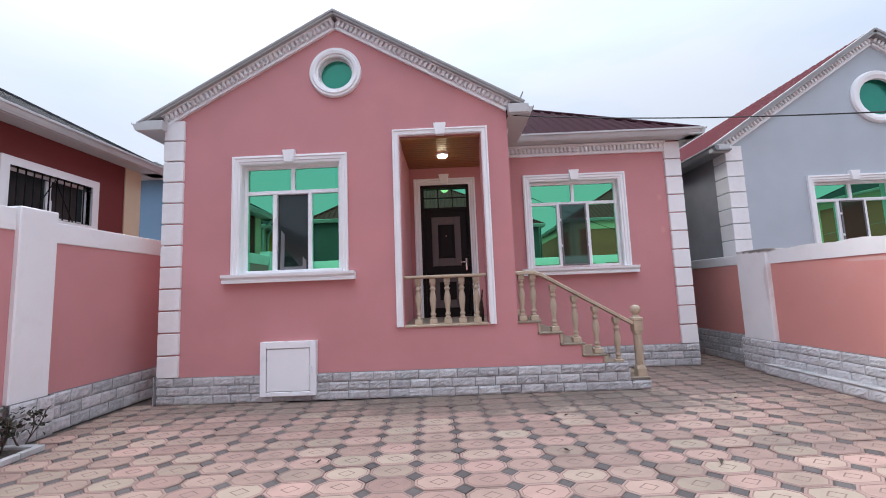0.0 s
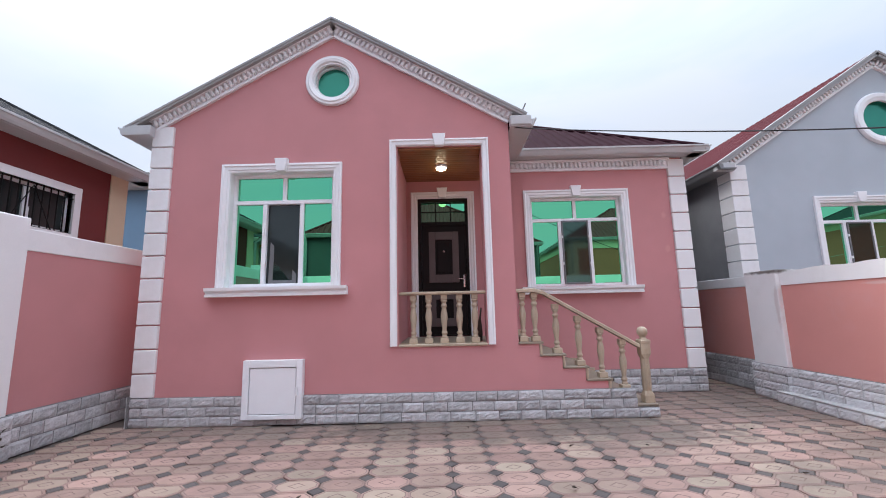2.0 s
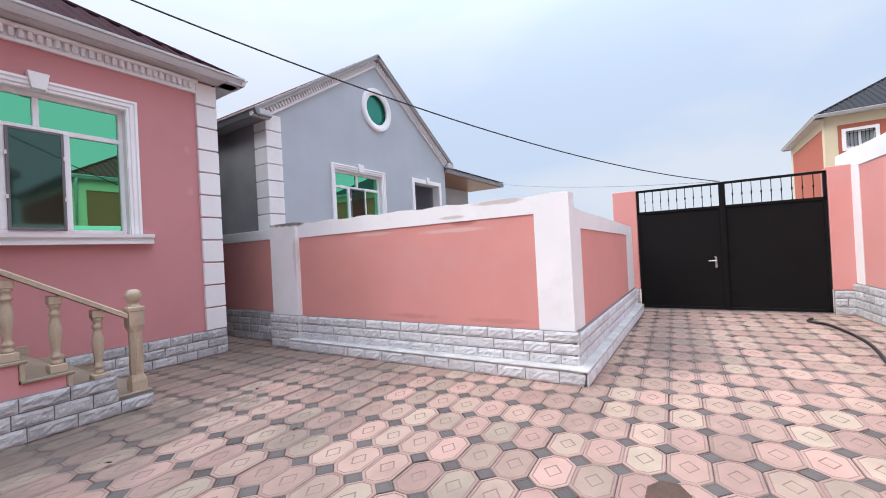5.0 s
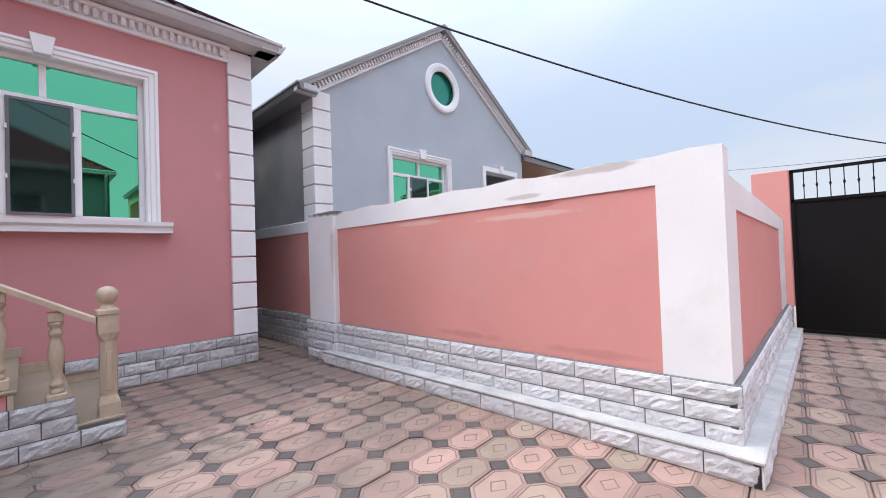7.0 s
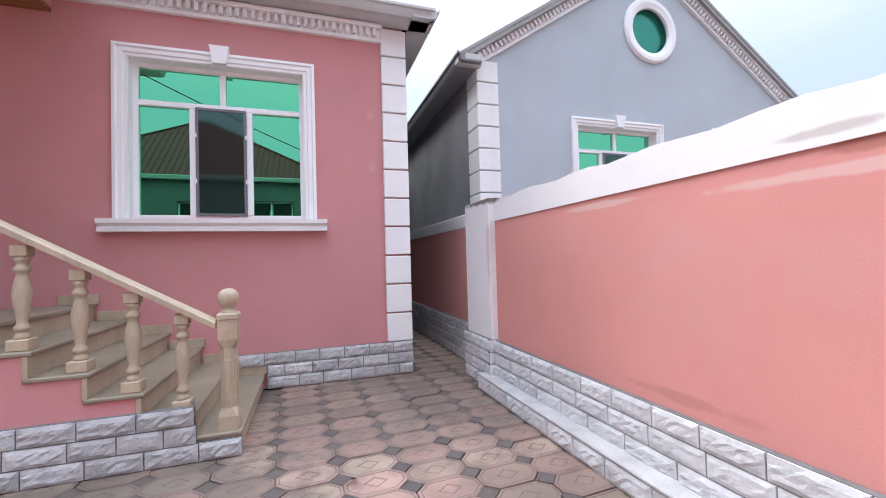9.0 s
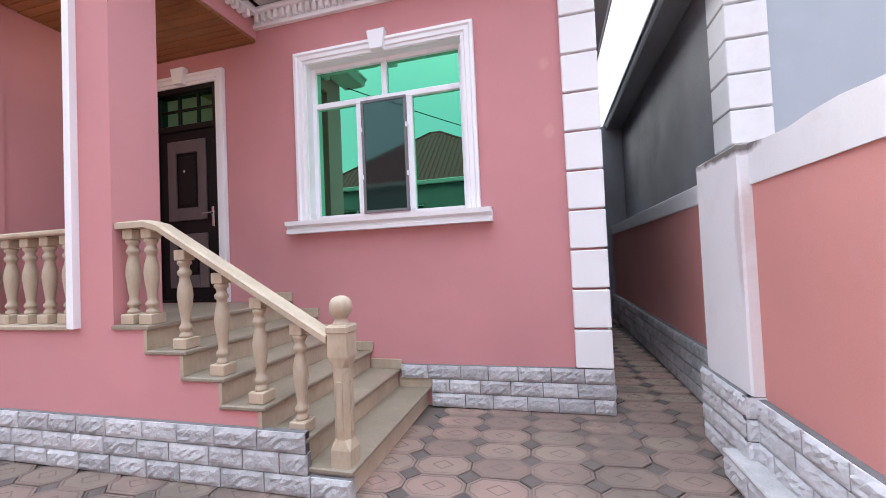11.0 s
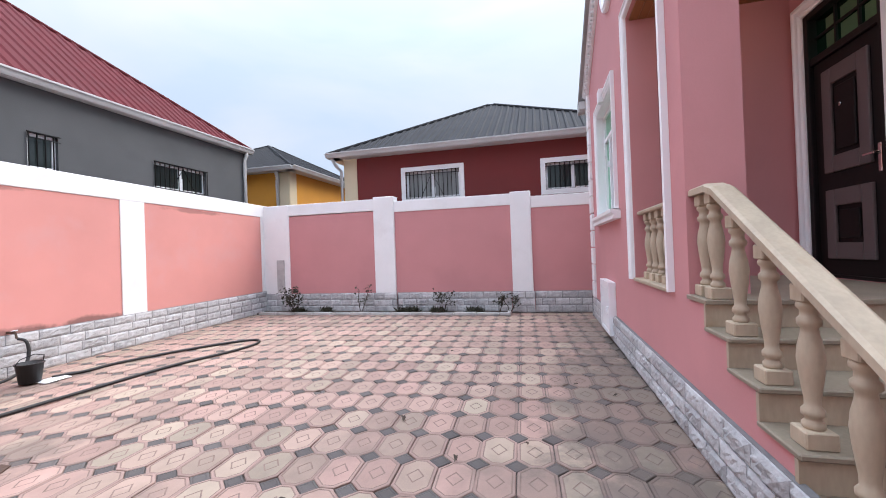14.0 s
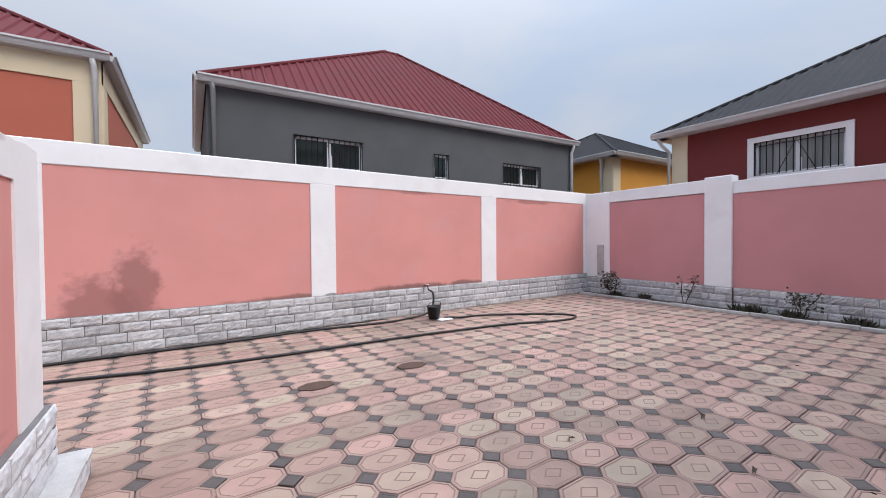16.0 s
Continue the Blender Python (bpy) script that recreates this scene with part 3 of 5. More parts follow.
tagged(part("ground", bm, EARTH), "bare brown earth round the houses", "ground", kind="structure")

FY, WY, PORCH = 5.61, 7.21, 1.045
HX0, HX1 = -4.40, 4.65
FRONT, RECESS = pose(0, FY, 0), pose(0, WY, 0)
SLOPE = 0.565
APEX_X = -1.65

# ---- the pink house ----
house = group("pink_house", 0, 8, 0, "single-storey pink plastered house with white trim and gabled porch", "house")
bm = bmesh.new()
ez = 4.42
slab(bm, [(HX0 + 0.02, 0), (1.07, 0), (1.07, ez), (APEX_X, ez + SLOPE * 2.72 - 0.02), (HX0 + 0.02, ez)],
     [rect(-3.185, 1.905, -1.605, 3.65), rect(-0.64, PORCH - 0.01, 0.635, 4.0), ring(APEX_X, 5.12, 0.33)], 0.30)
bm.transform(FRONT)
part("front_wall", bm, PINK_SHADED, house, "pink plastered gable wall")
bm = bmesh.new()
slab(bm, [(-0.96, 0), (HX1 - 0.02, 0), (HX1 - 0.02, 4.36), (-0.96, 4.36)], [rect(-0.44, PORCH, 0.50, 3.60), rect(1.68, 1.905, 3.42, 3.60)], 0.30)
bm.transform(RECESS)
part("recessed_wall", bm, PINK_SHADED, house)
boxes("side_wall", PINK_SHADED, house, [(HX0 + 0.02, FY + 0.30, 0, HX0 + 0.32, 13.0, 4.45)])
# unseen passage side: dark grey instead of pink, to deepen the passage's shade
boxes("side_wall", GREY, house, [(HX1 - 0.32, WY + 0.30, 0, HX1 - 0.02, 13.0, 4.36)])
boxes("back_wall", PINK_SHADED, house, [(HX0 + 0.32, 12.7, 0, HX1 - 0.32, 13.0, 4.40)])
boxes("porch_wall", PINK_SHADED, house, [(-0.96, FY + 0.30, 0, -0.66, WY, 4.30)])
boxes("porch_pillar", PINK_SHADED, house, [(0.64, FY + 0.30, PORCH, 1.07, FY + 0.385, 4.0)])
boxes("porch_beam", PINK_SHADED, house, [(0.80, FY + 0.30, 4.0, 1.07, WY, 4.40)])
boxes("stair_wall", PINK_SHADED, house, [(-0.66, FY + 0.30, 0, 1.07, WY - 0.002, PORCH - 0.03)])
# wooden porch ceiling, board by board
porch_ceiling = new("porch_ceiling")
porch_ceiling.parent = house
yy = FY + 0.03
while yy < WY - 0.02:
    x0, x1 = (-0.636, 0.631) if yy < FY + 0.39 else (-0.66, 1.062)
    boxes("board", WOOD, porch_ceiling, [(x0, yy + 0.002, 3.965, x1, min(yy + 0.093, WY), 3.997)], bevel=0.004)
    yy += 0.096
# mouldings
bm = bmesh.new()
sweep_rect(bm, -0.755, PORCH - 0.02, 0.745, 4.108, [(0, 0), (0, 0.05), (0.022, 0.056), (0.036, 0.042), (0.082, 0.042), (0.095, 0.03), (0.1, 0.0), (0.1, -0.01)], closed=False)
bm.transform(FRONT)
part("porch_surround", bm, TRIM, house)
keystone(house, 0.0, 3.99, FRONT, 0.2, 0.19)
quoins(house, HX0, -4.08, 0.388, 4.42, FRONT, 12)
quoins(house, HX1 + 0.008, 4.345, 0.398, 4.30, RECESS, 11)
dentils(house, (HX0 - 0.0, ez - 0.01), (APEX_X, ez - 0.01 + SLOPE * (APEX_X - HX0)), FRONT)
dentils(house, (APEX_X, ez - 0.01 + SLOPE * (APEX_X - HX0)), (1.10, ez - 0.01), FRONT)
dentils(house, (1.07, 4.19), (4.36, 4.19), RECESS)
bm = bmesh.new()
box(bm, 1.16, FY + 0.4, 4.22, 1.07, WY - 0.1, 4.30)
k = FY + 0.42
while k < WY - 0.15:
    box(bm, 1.07, k, 4.15, 1.15, k + 0.047, 4.24, bevel=0.008)
    k += 0.080
part("dentil_moulding", bm, TRIM, house)
# round gable window
rw = new("round_window")
rw.parent = house
bm = bmesh.new()
lathe(bm, [(0.27, 0.0), (0.28, 0.035), (0.30, 0.035), (0.315, 0.06), (0.36, 0.07), (0.375, 0.055), (0.405, 0.055), (0.42, 0.03), (0.42, 0.0)], 48, (APEX_X, FY, 5.12), "y")
bm.faces.ensure_lookup_table()
bmesh.ops.delete(bm, geom=[f for f in bm.faces if len(f.verts) > 8], context="FACES_ONLY")
part("surround", bm, TRIM, rw, smooth=False)
bm = bmesh.new()
lathe(bm, [(0.345, -0.10), (0.345, -0.09), (0.01, -0.09)], 40, (APEX_X, FY, 5.12), "y")
part("pane", bm, DEEPGREEN, rw)
bm = bmesh.new()
lathe(bm, [(0.335, -0.085), (0.335, -0.03), (0.255, -0.03), (0.255, -0.085)], 40, (APEX_X, FY, 5.12), "y")
bmesh.ops.delete(bm, geom=[f for f in bm.faces if len(f.verts) > 8], context="FACES_ONLY")
part("window_frame", bm, PVC, rw)
casement(house, -3.30, 1.905, -1.48, 3.778, FRONT, screen=False, back=0.14, lw=0.315, rw=0.325)
casement(house, 1.565, 1.895, 3.55, 3.73, RECESS, screen=True, back=0.14, lw=0.325, rw=0.345)
# service hatch
ha = new("service_hatch")
ha.parent = house
boxes("hatch_frame", PVC, ha, [(-2.80, -0.105, 0.09, -2.71, 0.0, 0.88), (-2.05, -0.105, 0.09, -1.965, 0.0, 0.88), (-2.71, -0.105, 0.09, -2.05, 0.0, 0.15), (-2.71, -0.105, 0.78, -2.05, 0.0, 0.88)], bevel=0.006, m=FRONT)
boxes("hatch_panel", PVC, ha, [(-2.70, -0.094, 0.16, -2.06, -0.01, 0.77)], bevel=0.004, m=FRONT)
boxes("hatch_handle", PVC, ha, [(-2.045, -0.135, 0.40, -2.02, -0.105, 0.52)], bevel=0.006, m=FRONT)
# door with transom
door = new("front_door")
door.parent = house
bm = bmesh.new()
sweep_rect(bm, -0.575, PORCH, 0.625, 3.745, ARCHITRAVE, closed=False)
bm.transform(RECESS)
part("surround", bm, TRIM, door)
keystone(door, 0.02, 3.63, RECESS, 0.2, 0.19)
boxes("door_frame", DOOR, door, [(-0.45, -0.01, PORCH, -0.385, 0.12, 3.62), (0.445, -0.01, PORCH, 0.51, 0.12, 3.62), (-0.385, -0.01, 3.555, 0.445, 0.12, 3.62), (-0.385, 0.0, 3.10, 0.445, 0.12, 3.17), (-0.385, 0.0, PORCH, 0.445, 0.14, PORCH + 0.03)], bevel=0.005, m=RECESS)
for a, b in ((-0.385, -0.115), (-0.10, 0.165), (0.18, 0.445)):
    for c, d in ((3.17, 3.365), (3.38, 3.555)):
        boxes("pane", GREENGLASS, door, [(a, 0.07, c, b, 0.08, d)], m=RECESS)
boxes("glazing_bar", DOOR, door, [(-0.118, 0.05, 3.17, -0.097, 0.09, 3.555), (0.163, 0.05, 3.17, 0.183, 0.09, 3.555), (-0.385, 0.052, 3.362, 0.445, 0.088, 3.383)], m=RECESS)
boxes("door_leaf", DOOR, door, [(-0.38, 0.03, PORCH + 0.03, 0.44, 0.10, 3.10)], m=RECESS)
for z0, z1 in ((2.02, 2.98), (1.22, 1.86)):
    boxes("door_panel", DOOR_PANEL, door, [(-0.25, 0.005, z0, -0.13, 0.032, z1), (0.19, 0.005, z0, 0.31, 0.032, z1), (-0.13, 0.005, z1 - 0.15, 0.19, 0.032, z1), (-0.13, 0.005, z0, 0.19, 0.032, z0 + 0.15)], bevel=0.006, label="taupe raised moulding", m=RECESS)
    boxes("inner_panel", DOOR, door, [(-0.09, 0.012, z0 + 0.19, 0.15, 0.03, z1 - 0.19)], bevel=0.008, m=RECESS)
bm = bmesh.new()
lathe(bm, [(0.018, 0.0), (0.018, 0.012), (0.008, 0.016)], 12, (0.03, -0.012, 2.60), "y")
bm.transform(RECESS)
part("peephole", bm, CHROME, door)
boxes("door_handle", CHROME, door, [(0.385, -0.0, 1.93, 0.42, 0.03, 2.16), (0.29, -0.045, 2.075, 0.41, -0.025, 2.095), (0.395, -0.045, 2.075, 0.412, 0.0, 2.095)], bevel=0.004, m=RECESS)
# roofs and gutters
bm = bmesh.new()
rt = ez + 0.14
ov = 0.34
yf, yb = FY - 0.15, 10.1
lz = rt - SLOPE * ov
rz_ = rt + SLOPE * (APEX_X - HX0)
gx0, gx1 = HX0 - ov, 1.10 + ov - 0.1
ribbed(bm, (gx0, yb, lz), (gx0, yf, lz), (APEX_X, yf, rz_), (APEX_X, yb, rz_))
ribbed(bm, (gx1, yf, rz_ - SLOPE * (gx1 - APEX_X)), (gx1, 8.2, rz_ - SLOPE * (gx1 - APEX_X)), (APEX_X, 8.2, rz_), (APEX_X, yf, rz_))
ribbed(bm, (1.0, 6.93, 4.43), (4.93, 6.93, 4.43), (1.78, 10.08, 6.45), (1.0, 10.08, 6.45))
ribbed(bm, (4.93, 6.93, 4.43), (4.93, 13.3, 4.43), (1.78, 10.12, 6.45), (1.78, 10.1, 6.45))
ribbed(bm, (4.93, 13.3, 4.43), (gx0, 13.3, 4.43), (gx0, 10.1, 6.45), (1.78, 10.1, 6.45))
ribbed(bm, (gx0, 13.3, 4.43), (gx0, 9.9, 4.43), (gx0 + 0.1, 9.9, 6.45), (gx0 + 0.1, 10.1, 6.45))
tube(bm, [(4.93, 6.93, 4.45), (1.78, 10.08, 6.47)], 0.04, 8)
part("roof", bm, ROOF_BROWN, house, "dark brown ribbed metal roof")
for xa, za, xb, zb in ((gx0, lz, APEX_X, rz_), (APEX_X, rz_, gx1, rz_ - SLOPE * (gx1 - APEX_X))):
    bm = bmesh.new()
    ln = math.hypot(xb - xa, zb - za)
    box(bm, 0, yf - 0.012, -0.06, ln, yf + 0.25, -0.012, bevel=0.004)
    box(bm, 0, yf - 0.022, -0.025, ln, yf + 0.10, 0.015, bevel=0.004)
    bm.transform(Matrix.Translation((xa, 0, za)) @ Matrix.Rotation(-math.atan2(zb - za, xb - xa), 4, "Y"))
    part("verge_board", bm, VERGE, house, "metal verge board with shadow put into its grey")


def gutter(parent, x0, x1, y, z, m=None, mat=None, soffit=0.28):
    """A box gutter along x with its lip towards -y and a soffit behind it."""
    prof = [(0.0, 0.0), (-0.02, 0.035), (-0.035, 0.085), (-0.06, 0.095), (-0.06, 0.125), (-0.045, 0.125), (-0.045, 0.105), (0.05, 0.10), (0.05, 0.0)]
    bm = bmesh.new()
    a = [bm.verts.new((x0, y + p, z + q)) for p, q in prof]
    b = [bm.verts.new((x1, y + p, z + q)) for p, q in prof]
    for i in range(len(prof)):
        j = (i + 1) % len(prof)
        bm.faces.new((a[i], a[j], b[j], b[i]))
    bm.faces.new(a)
    bm.faces.new(b[::-1])
    if m is not None:
        bm.transform(m)
    part("gutter", bm, mat or GUTTER, parent)
    boxes("soffit", mat or GUTTER, parent, [(x0, y + 0.05, z - 0.005, x1, y + soffit, z + 0.02)], m=m)


gutter(house, 1.2, 4.97, 6.90, 4.32)
gutter(house, 6.86, 13.3, -4.97, 4.32, pose(0, 0, 0, 0, 0, 90))
gutter(house, -13.2, -5.46, -4.80, lz - 0.12, pose(0, 0, 0, 0, 0, -90), soffit=0.4)
gutter(house, 5.46, 6.9, -1.42, lz - 0.13, pose(0, 0, 0, 0, 0, 90), soffit=0.33)
boxes("eave_return", GUTTER, house, [(gx0 - 0.04, yf - 0.02, lz - 0.14, HX0 + 0.05, FY - 0.05, lz + 0.02)], bevel=0.01)
boxes("eave_return", GUTTER, house, [(1.08, yf - 0.02, lz - 0.12, gx1 + 0.06, FY - 0.05, lz + 0.03)], bevel=0.01)
# plinth
pl = new("plinth")
pl.parent = house
masonry(pl, [2.965 - HX0 + 0.008, 2.67 - HX0 + 0.008, 2.66 - HX0 + 0.008], 0.0, [0.13, 0.13, 0.13], pose(HX0 - 0.008, FY - 0.04, 0), seed=1, width=0.31)
masonry(pl, [1.667, 1.667], 0.0, [0.133] * 2, pose(2.988, WY - 0.045, 0), seed=2)
masonry(pl, [1.975], 0.266, [0.133], pose(2.68, WY - 0.045, 0), seed=3)
masonry(pl, 5.5, 0.0, [0.133] * 3, pose(HX1 + 0.005, WY - 0.045, 0, 0, 0, 90), seed=4)
masonry(pl, 7.0, 0.0, [0.14] * 3, pose(HX0 - 0.03, 12.55, 0, 0, 0, -90), seed=5)
# porch lamp
lamp = group("porch_lamp", 0, 6.4, 4.0, "round white ceiling lamp glowing on the wooden porch ceiling", "lamp")
bm = bmesh.new()
lathe(bm, [(0.105, 3.965), (0.105, 3.945), (0.095, 3.93)], 24, (0.02, 6.38, 0))
part("lamp_base", bm, PVC, lamp)
bm = bmesh.new()
lathe(bm, [(0.09, 3.931), (0.085, 3.91), (0.06, 3.895), (0.02, 3.89)], 24, (0.02, 6.38, 0))
part("diffuser", bm, LAMP, lamp, "glowing warm white diffuser", smooth=True)
bulb = new("porch_lamp_light", bpy.data.lights.new("porch_lamp_light", "POINT"))
bulb.data.energy, bulb.data.color, bulb.data.shadow_soft_size = 0.5, (1.0, 0.80, 0.5), 0.09
bulb.matrix_world = pose(0.02, 6.38, 3.80)

# ---- porch balustrade and stairs ----
BAL = [(0.036, 0.075), (0.040, 0.085), (0.040, 0.10), (0.030, 0.112), (0.030, 0.125), (0.041, 0.135), (0.041, 0.155), (0.029, 0.172), (0.029, 0.20), (0.042, 0.30), (0.049, 0.375), (0.044, 0.43), (0.032, 0.485), (0.030, 0.51), (0.043, 0.525), (0.043, 0.548), (0.032, 0.56), (0.031, 0.585), (0.044, 0.60), (0.044, 0.615), (0.038, 0.625)]


def baluster_mesh():
    bm = bmesh.new()
    box(bm, -0.06, -0.06, 0, 0.06, 0.06, 0.076, bevel=0.006)
    lathe(bm, [(r * 1.04, z) for r, z in BAL], 14)
    box(bm, -0.047, -0.047, 0.624, 0.047, 0.047, 0.70, bevel=0.006)
    bmesh.ops.recalc_face_normals(bm, faces=bm.faces)
    for f in bm.faces:
        f.smooth = len(f.verts) == 4 and abs(f.normal.z) < 0.98 and 0.08 < f.calc_center_median().z < 0.622
    me = bpy.data.meshes.new("baluster")
    bm.to_mesh(me)
    bm.free()
    me.materials.append(SAND)
    return me


BALUSTER = baluster_mesh()
balu = group("porch_balustrade", 0, 5.7, PORCH, "sandstone balustrade with five turned balusters in the porch opening", "balustrade")
boxes("base_slab", SAND, balu, [(-0.635, FY - 0.025, PORCH - 0.035, 0.63, FY + 0.30, PORCH)], bevel=0.006)
for x in (-0.43, -0.205, 0.02, 0.245, 0.47):
    shared("baluster", BALUSTER, balu, pose(x, FY + 0.11, PORCH))
boxes("handrail", SAND, balu, [(-0.638, FY + 0.035, PORCH + 0.70, 0.633, FY + 0.185, PORCH + 0.745)], bevel=0.012)

stairs = group("staircase", 2.0, 6.4, 0, "sandstone entrance stairs with six worn steps and a carved balustrade", "stairs")
RISE = PORCH / 6
NOSE = [1.42, 1.735, 2.05, 2.355, 2.66, 2.965]
SY0, SY1 = FY - 0.02, WY - 0.004
bm = bmesh.new()
boxes("porch_floor", TREAD, stairs, [(-0.655, FY + 0.305, PORCH - 0.03, 1.065, SY1, PORCH - 0.004), (1.068, SY0, PORCH - 0.03, NOSE[0], SY1, PORCH)], bevel=0.004)
for i, x in enumerate(NOSE):
    z = PORCH - i * RISE
    if i:
        boxes("tread", TREAD, stairs, [(NOSE[i - 1] - 0.05, SY0, z - 0.03, x, SY1, z)], bevel=0.007)
    boxes("riser", SAND, stairs, [(x - 0.055, SY0 + 0.015, z - RISE + (0.001 if i < 5 else 0), x - 0.028, SY1, z - 0.031)])
    # plastered flank under each step
    if i < 5:
        boxes("flank", PINK_SHADED, stairs, [(1.07 if i == 0 else NOSE[i - 1] - 0.058, FY, 0.0, x - 0.058, SY1 - 0.002, z - 0.032)])
        boxes("flank_riser", SAND, stairs, [(x - 0.05, SY0 + 0.004, z - RISE, x - 0.022, SY0 + 0.014, z - 0.031)])
    else:
        boxes("flank", CONC, stairs, [(NOSE[i - 1] - 0.058, FY, 0.0, x - 0.058, SY1 - 0.002, z - 0.032)])
    # skirting along the house wall
    x_in = NOSE[i] - 0.31
    boxes("skirting", SAND, stairs, [(x_in + 0.0, WY - 0.026, z, x + 0.02, WY - 0.006, z + 0.095)], bevel=0.003)
by = FY + 0.085
for x, z in ((1.16, PORCH), (1.335, PORCH)):
    shared("baluster", BALUSTER, stairs, pose(x, by, z))
for i in range(1, 5):
    shared("baluster", BALUSTER, stairs, pose(NOSE[i] - 0.10, by, PORCH - i * RISE))
# handrail: level over the porch, then down to the newel
bm = bmesh.new()
zt = PORCH + 0.70
hp = [(1.075, zt), (1.34, zt), (1.46, zt - 0.035), (NOSE[4] + 0.13, PORCH - 4 * RISE + 0.70 - 0.125)]
rows = []
for (x, z) in hp:
    rows.append([bm.verts.new((x, by - 0.07, z + 0.004)), bm.verts.new((x, by + 0.07, z + 0.004)), bm.verts.new((x, by + 0.07, z + 0.045)), bm.verts.new((x, by + 0.05, z + 0.058)), bm.verts.new((x, by - 0.05, z + 0.058)), bm.verts.new((x, by - 0.07, z + 0.045))])
for p, q in zip(rows, rows[1:]):
    for k in range(6):
        j = (k + 1) % 6
        bm.faces.new((p[k], p[j], q[j], q[k]))
bm.faces.new(rows[0])
bm.faces.new(rows[-1][::-1])
part("handrail", bm, SAND, stairs)
# newel with carved grooves and a ball
nw = new("newel_post")
nw.parent = stairs
nx, ny, nz = 2.868, by - 0.005, RISE
bm = bmesh.new()
h = 0.068
rows = []
for (a, z) in ((h, 0.0), (h, 0.10), (h, 0.16), (h, 0.60), (h, 0.67), (h, 0.835)):
    c = 0.030 if 0.12 < z < 0.62 else 0.004
    a = a - 0.014 if 0.12 < z < 0.62 else a
    ring8 = [(-a + c, -a), (a - c, -a), (a, -a + c), (a, a - c), (a - c, a), (-a + c, a), (-a, a - c), (-a, -a + c)]
    rows.append([bm.verts.new((nx + u, ny + v, nz + z)) for u, v in ring8])
for p, q in zip(rows, rows[1:]):
    for k in range(8):
        j = (k + 1) % 8
        bm.faces.new((p[k], p[j], q[j], q[k]))
bm.faces.new(rows[0][::-1])
bm.faces.new(rows[-1])
part("post", bm, SAND, nw)
boxes("groove_panel", SAND, nw, [(nx - 0.02, ny - h + 0.006, nz + 0.20, nx + 0.02, ny - h + 0.016, nz + 0.52), (nx + h - 0.016, ny - 0.02, nz + 0.20, nx + h - 0.006, ny + 0.02, nz + 0.52)], bevel=0.005)
bm = bmesh.new()
lathe(bm, [(0.06, 0.80), (0.06, 0.83), (0.048, 0.845), (0.04, 0.86), (0.045, 0.872), (0.052, 0.882), (0.067, 0.905), (0.073, 0.938), (0.069, 0.968), (0.054, 0.993), (0.03, 1.008), (0.004, 1.012)], 24, (nx, ny, nz + 0.035))
part("ball", bm, SAND, nw, smooth=True)
boxes("cap", SAND, nw, [(nx - 0.076, ny - 0.076, nz + 0.81, nx + 0.076, ny + 0.076, nz + 0.865)], bevel=0.012)
# the broom that leans in the porch
broom = group("broom", 0.58, 5.9, PORCH, "dark brown hand broom leaning inside the porch", "broom")
bm = bmesh.new()
lathe(bm, [(0.075, 0.0), (0.06, 0.15), (0.03, 0.28), (0.015, 0.34), (0.012, 0.5)], 12, (0, 0, 0), squash=0.5)
bm.transform(pose(0.52, FY + 0.42, PORCH, 0, 8, 0))
part("bristles", bm, STEM, broom, smooth=True)

# ---- boundary walls ----


def skirt(bm, x0, x1, y0, y1, z0, z1):
    box(bm, x0, y0, z0, x1, y1, z1, bevel=0.012)


# right wall, facing the yard
m = pose(5.345, 6.33, 0, 0, 0, -89.1)
wr = group("wall_east", 5.5, 4, 0, "salmon rendered yard wall with white coping and grey stone plinth", "wall", "structure")
boxes("panel", SALMON_LIT, wr, [(0.0, 0, 0.0, 4.12, 0.2, 1.82)], m=m)
bm = bmesh.new()
n = 24
top = [(i / n * 4.51, 2.015 + 0.012 * math.sin(i * 1.7) + 0.012 * noise.noise((i * 0.6, 0, 3))) for i in range(n + 1)]
slab(bm, [(0.0, 1.785), (4.12, 1.81), (4.12, 0.515), (4.51, 0.515)] + top[::-1], [], 0.215)
bm.transform(m @ Matrix.Translation((0, -0.012, 0)))
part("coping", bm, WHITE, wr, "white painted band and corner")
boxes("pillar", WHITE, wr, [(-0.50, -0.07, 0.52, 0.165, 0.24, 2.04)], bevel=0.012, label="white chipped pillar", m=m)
masonry(wr, 4.56, 0.145, [0.125, 0.125, 0.125], m @ Matrix.Translation((0.0, -0.055, 0)), seed=11, mat=PALE, width=0.34)
masonry(wr, 0.71, 0.0, [0.135, 0.135, 0.13, 0.13], m @ Matrix.Translation((-0.53, -0.105, 0)), seed=12, mat=PALE, width=0.36)
masonry(wr, 0.16, 0.0, [0.135, 0.135, 0.13, 0.13], pose(5.235, 6.15, 0), seed=13, mat=PALE, width=0.3)
masonry(wr, 4.62, 0.0, [0.14], m @ Matrix.Translation((0.03, -0.19, 0)), seed=14, mat=PALE, width=0.34)
boxes("kerb_cap", CONC, wr, [(0.03, -0.20, 0.14, 4.66, 0.01, 0.168)], bevel=0.008, m=m)
# right wall beside the passage
m2 = pose(5.50, 13.0, 0, 0, 0, -90)
wr2 = group("wall_east_passage", 5.6, 9, 0, "shaded salmon wall along the narrow side passage", "wall", "structure")
boxes("panel", SALMON_LIT, wr2, [(0, 0, 0, 6.37, 0.2, 1.82)], m=m2)
boxes("coping", WHITE, wr2, [(0, -0.015, 1.815, 6.37, 0.21, 2.0)], bevel=0.01, m=m2)
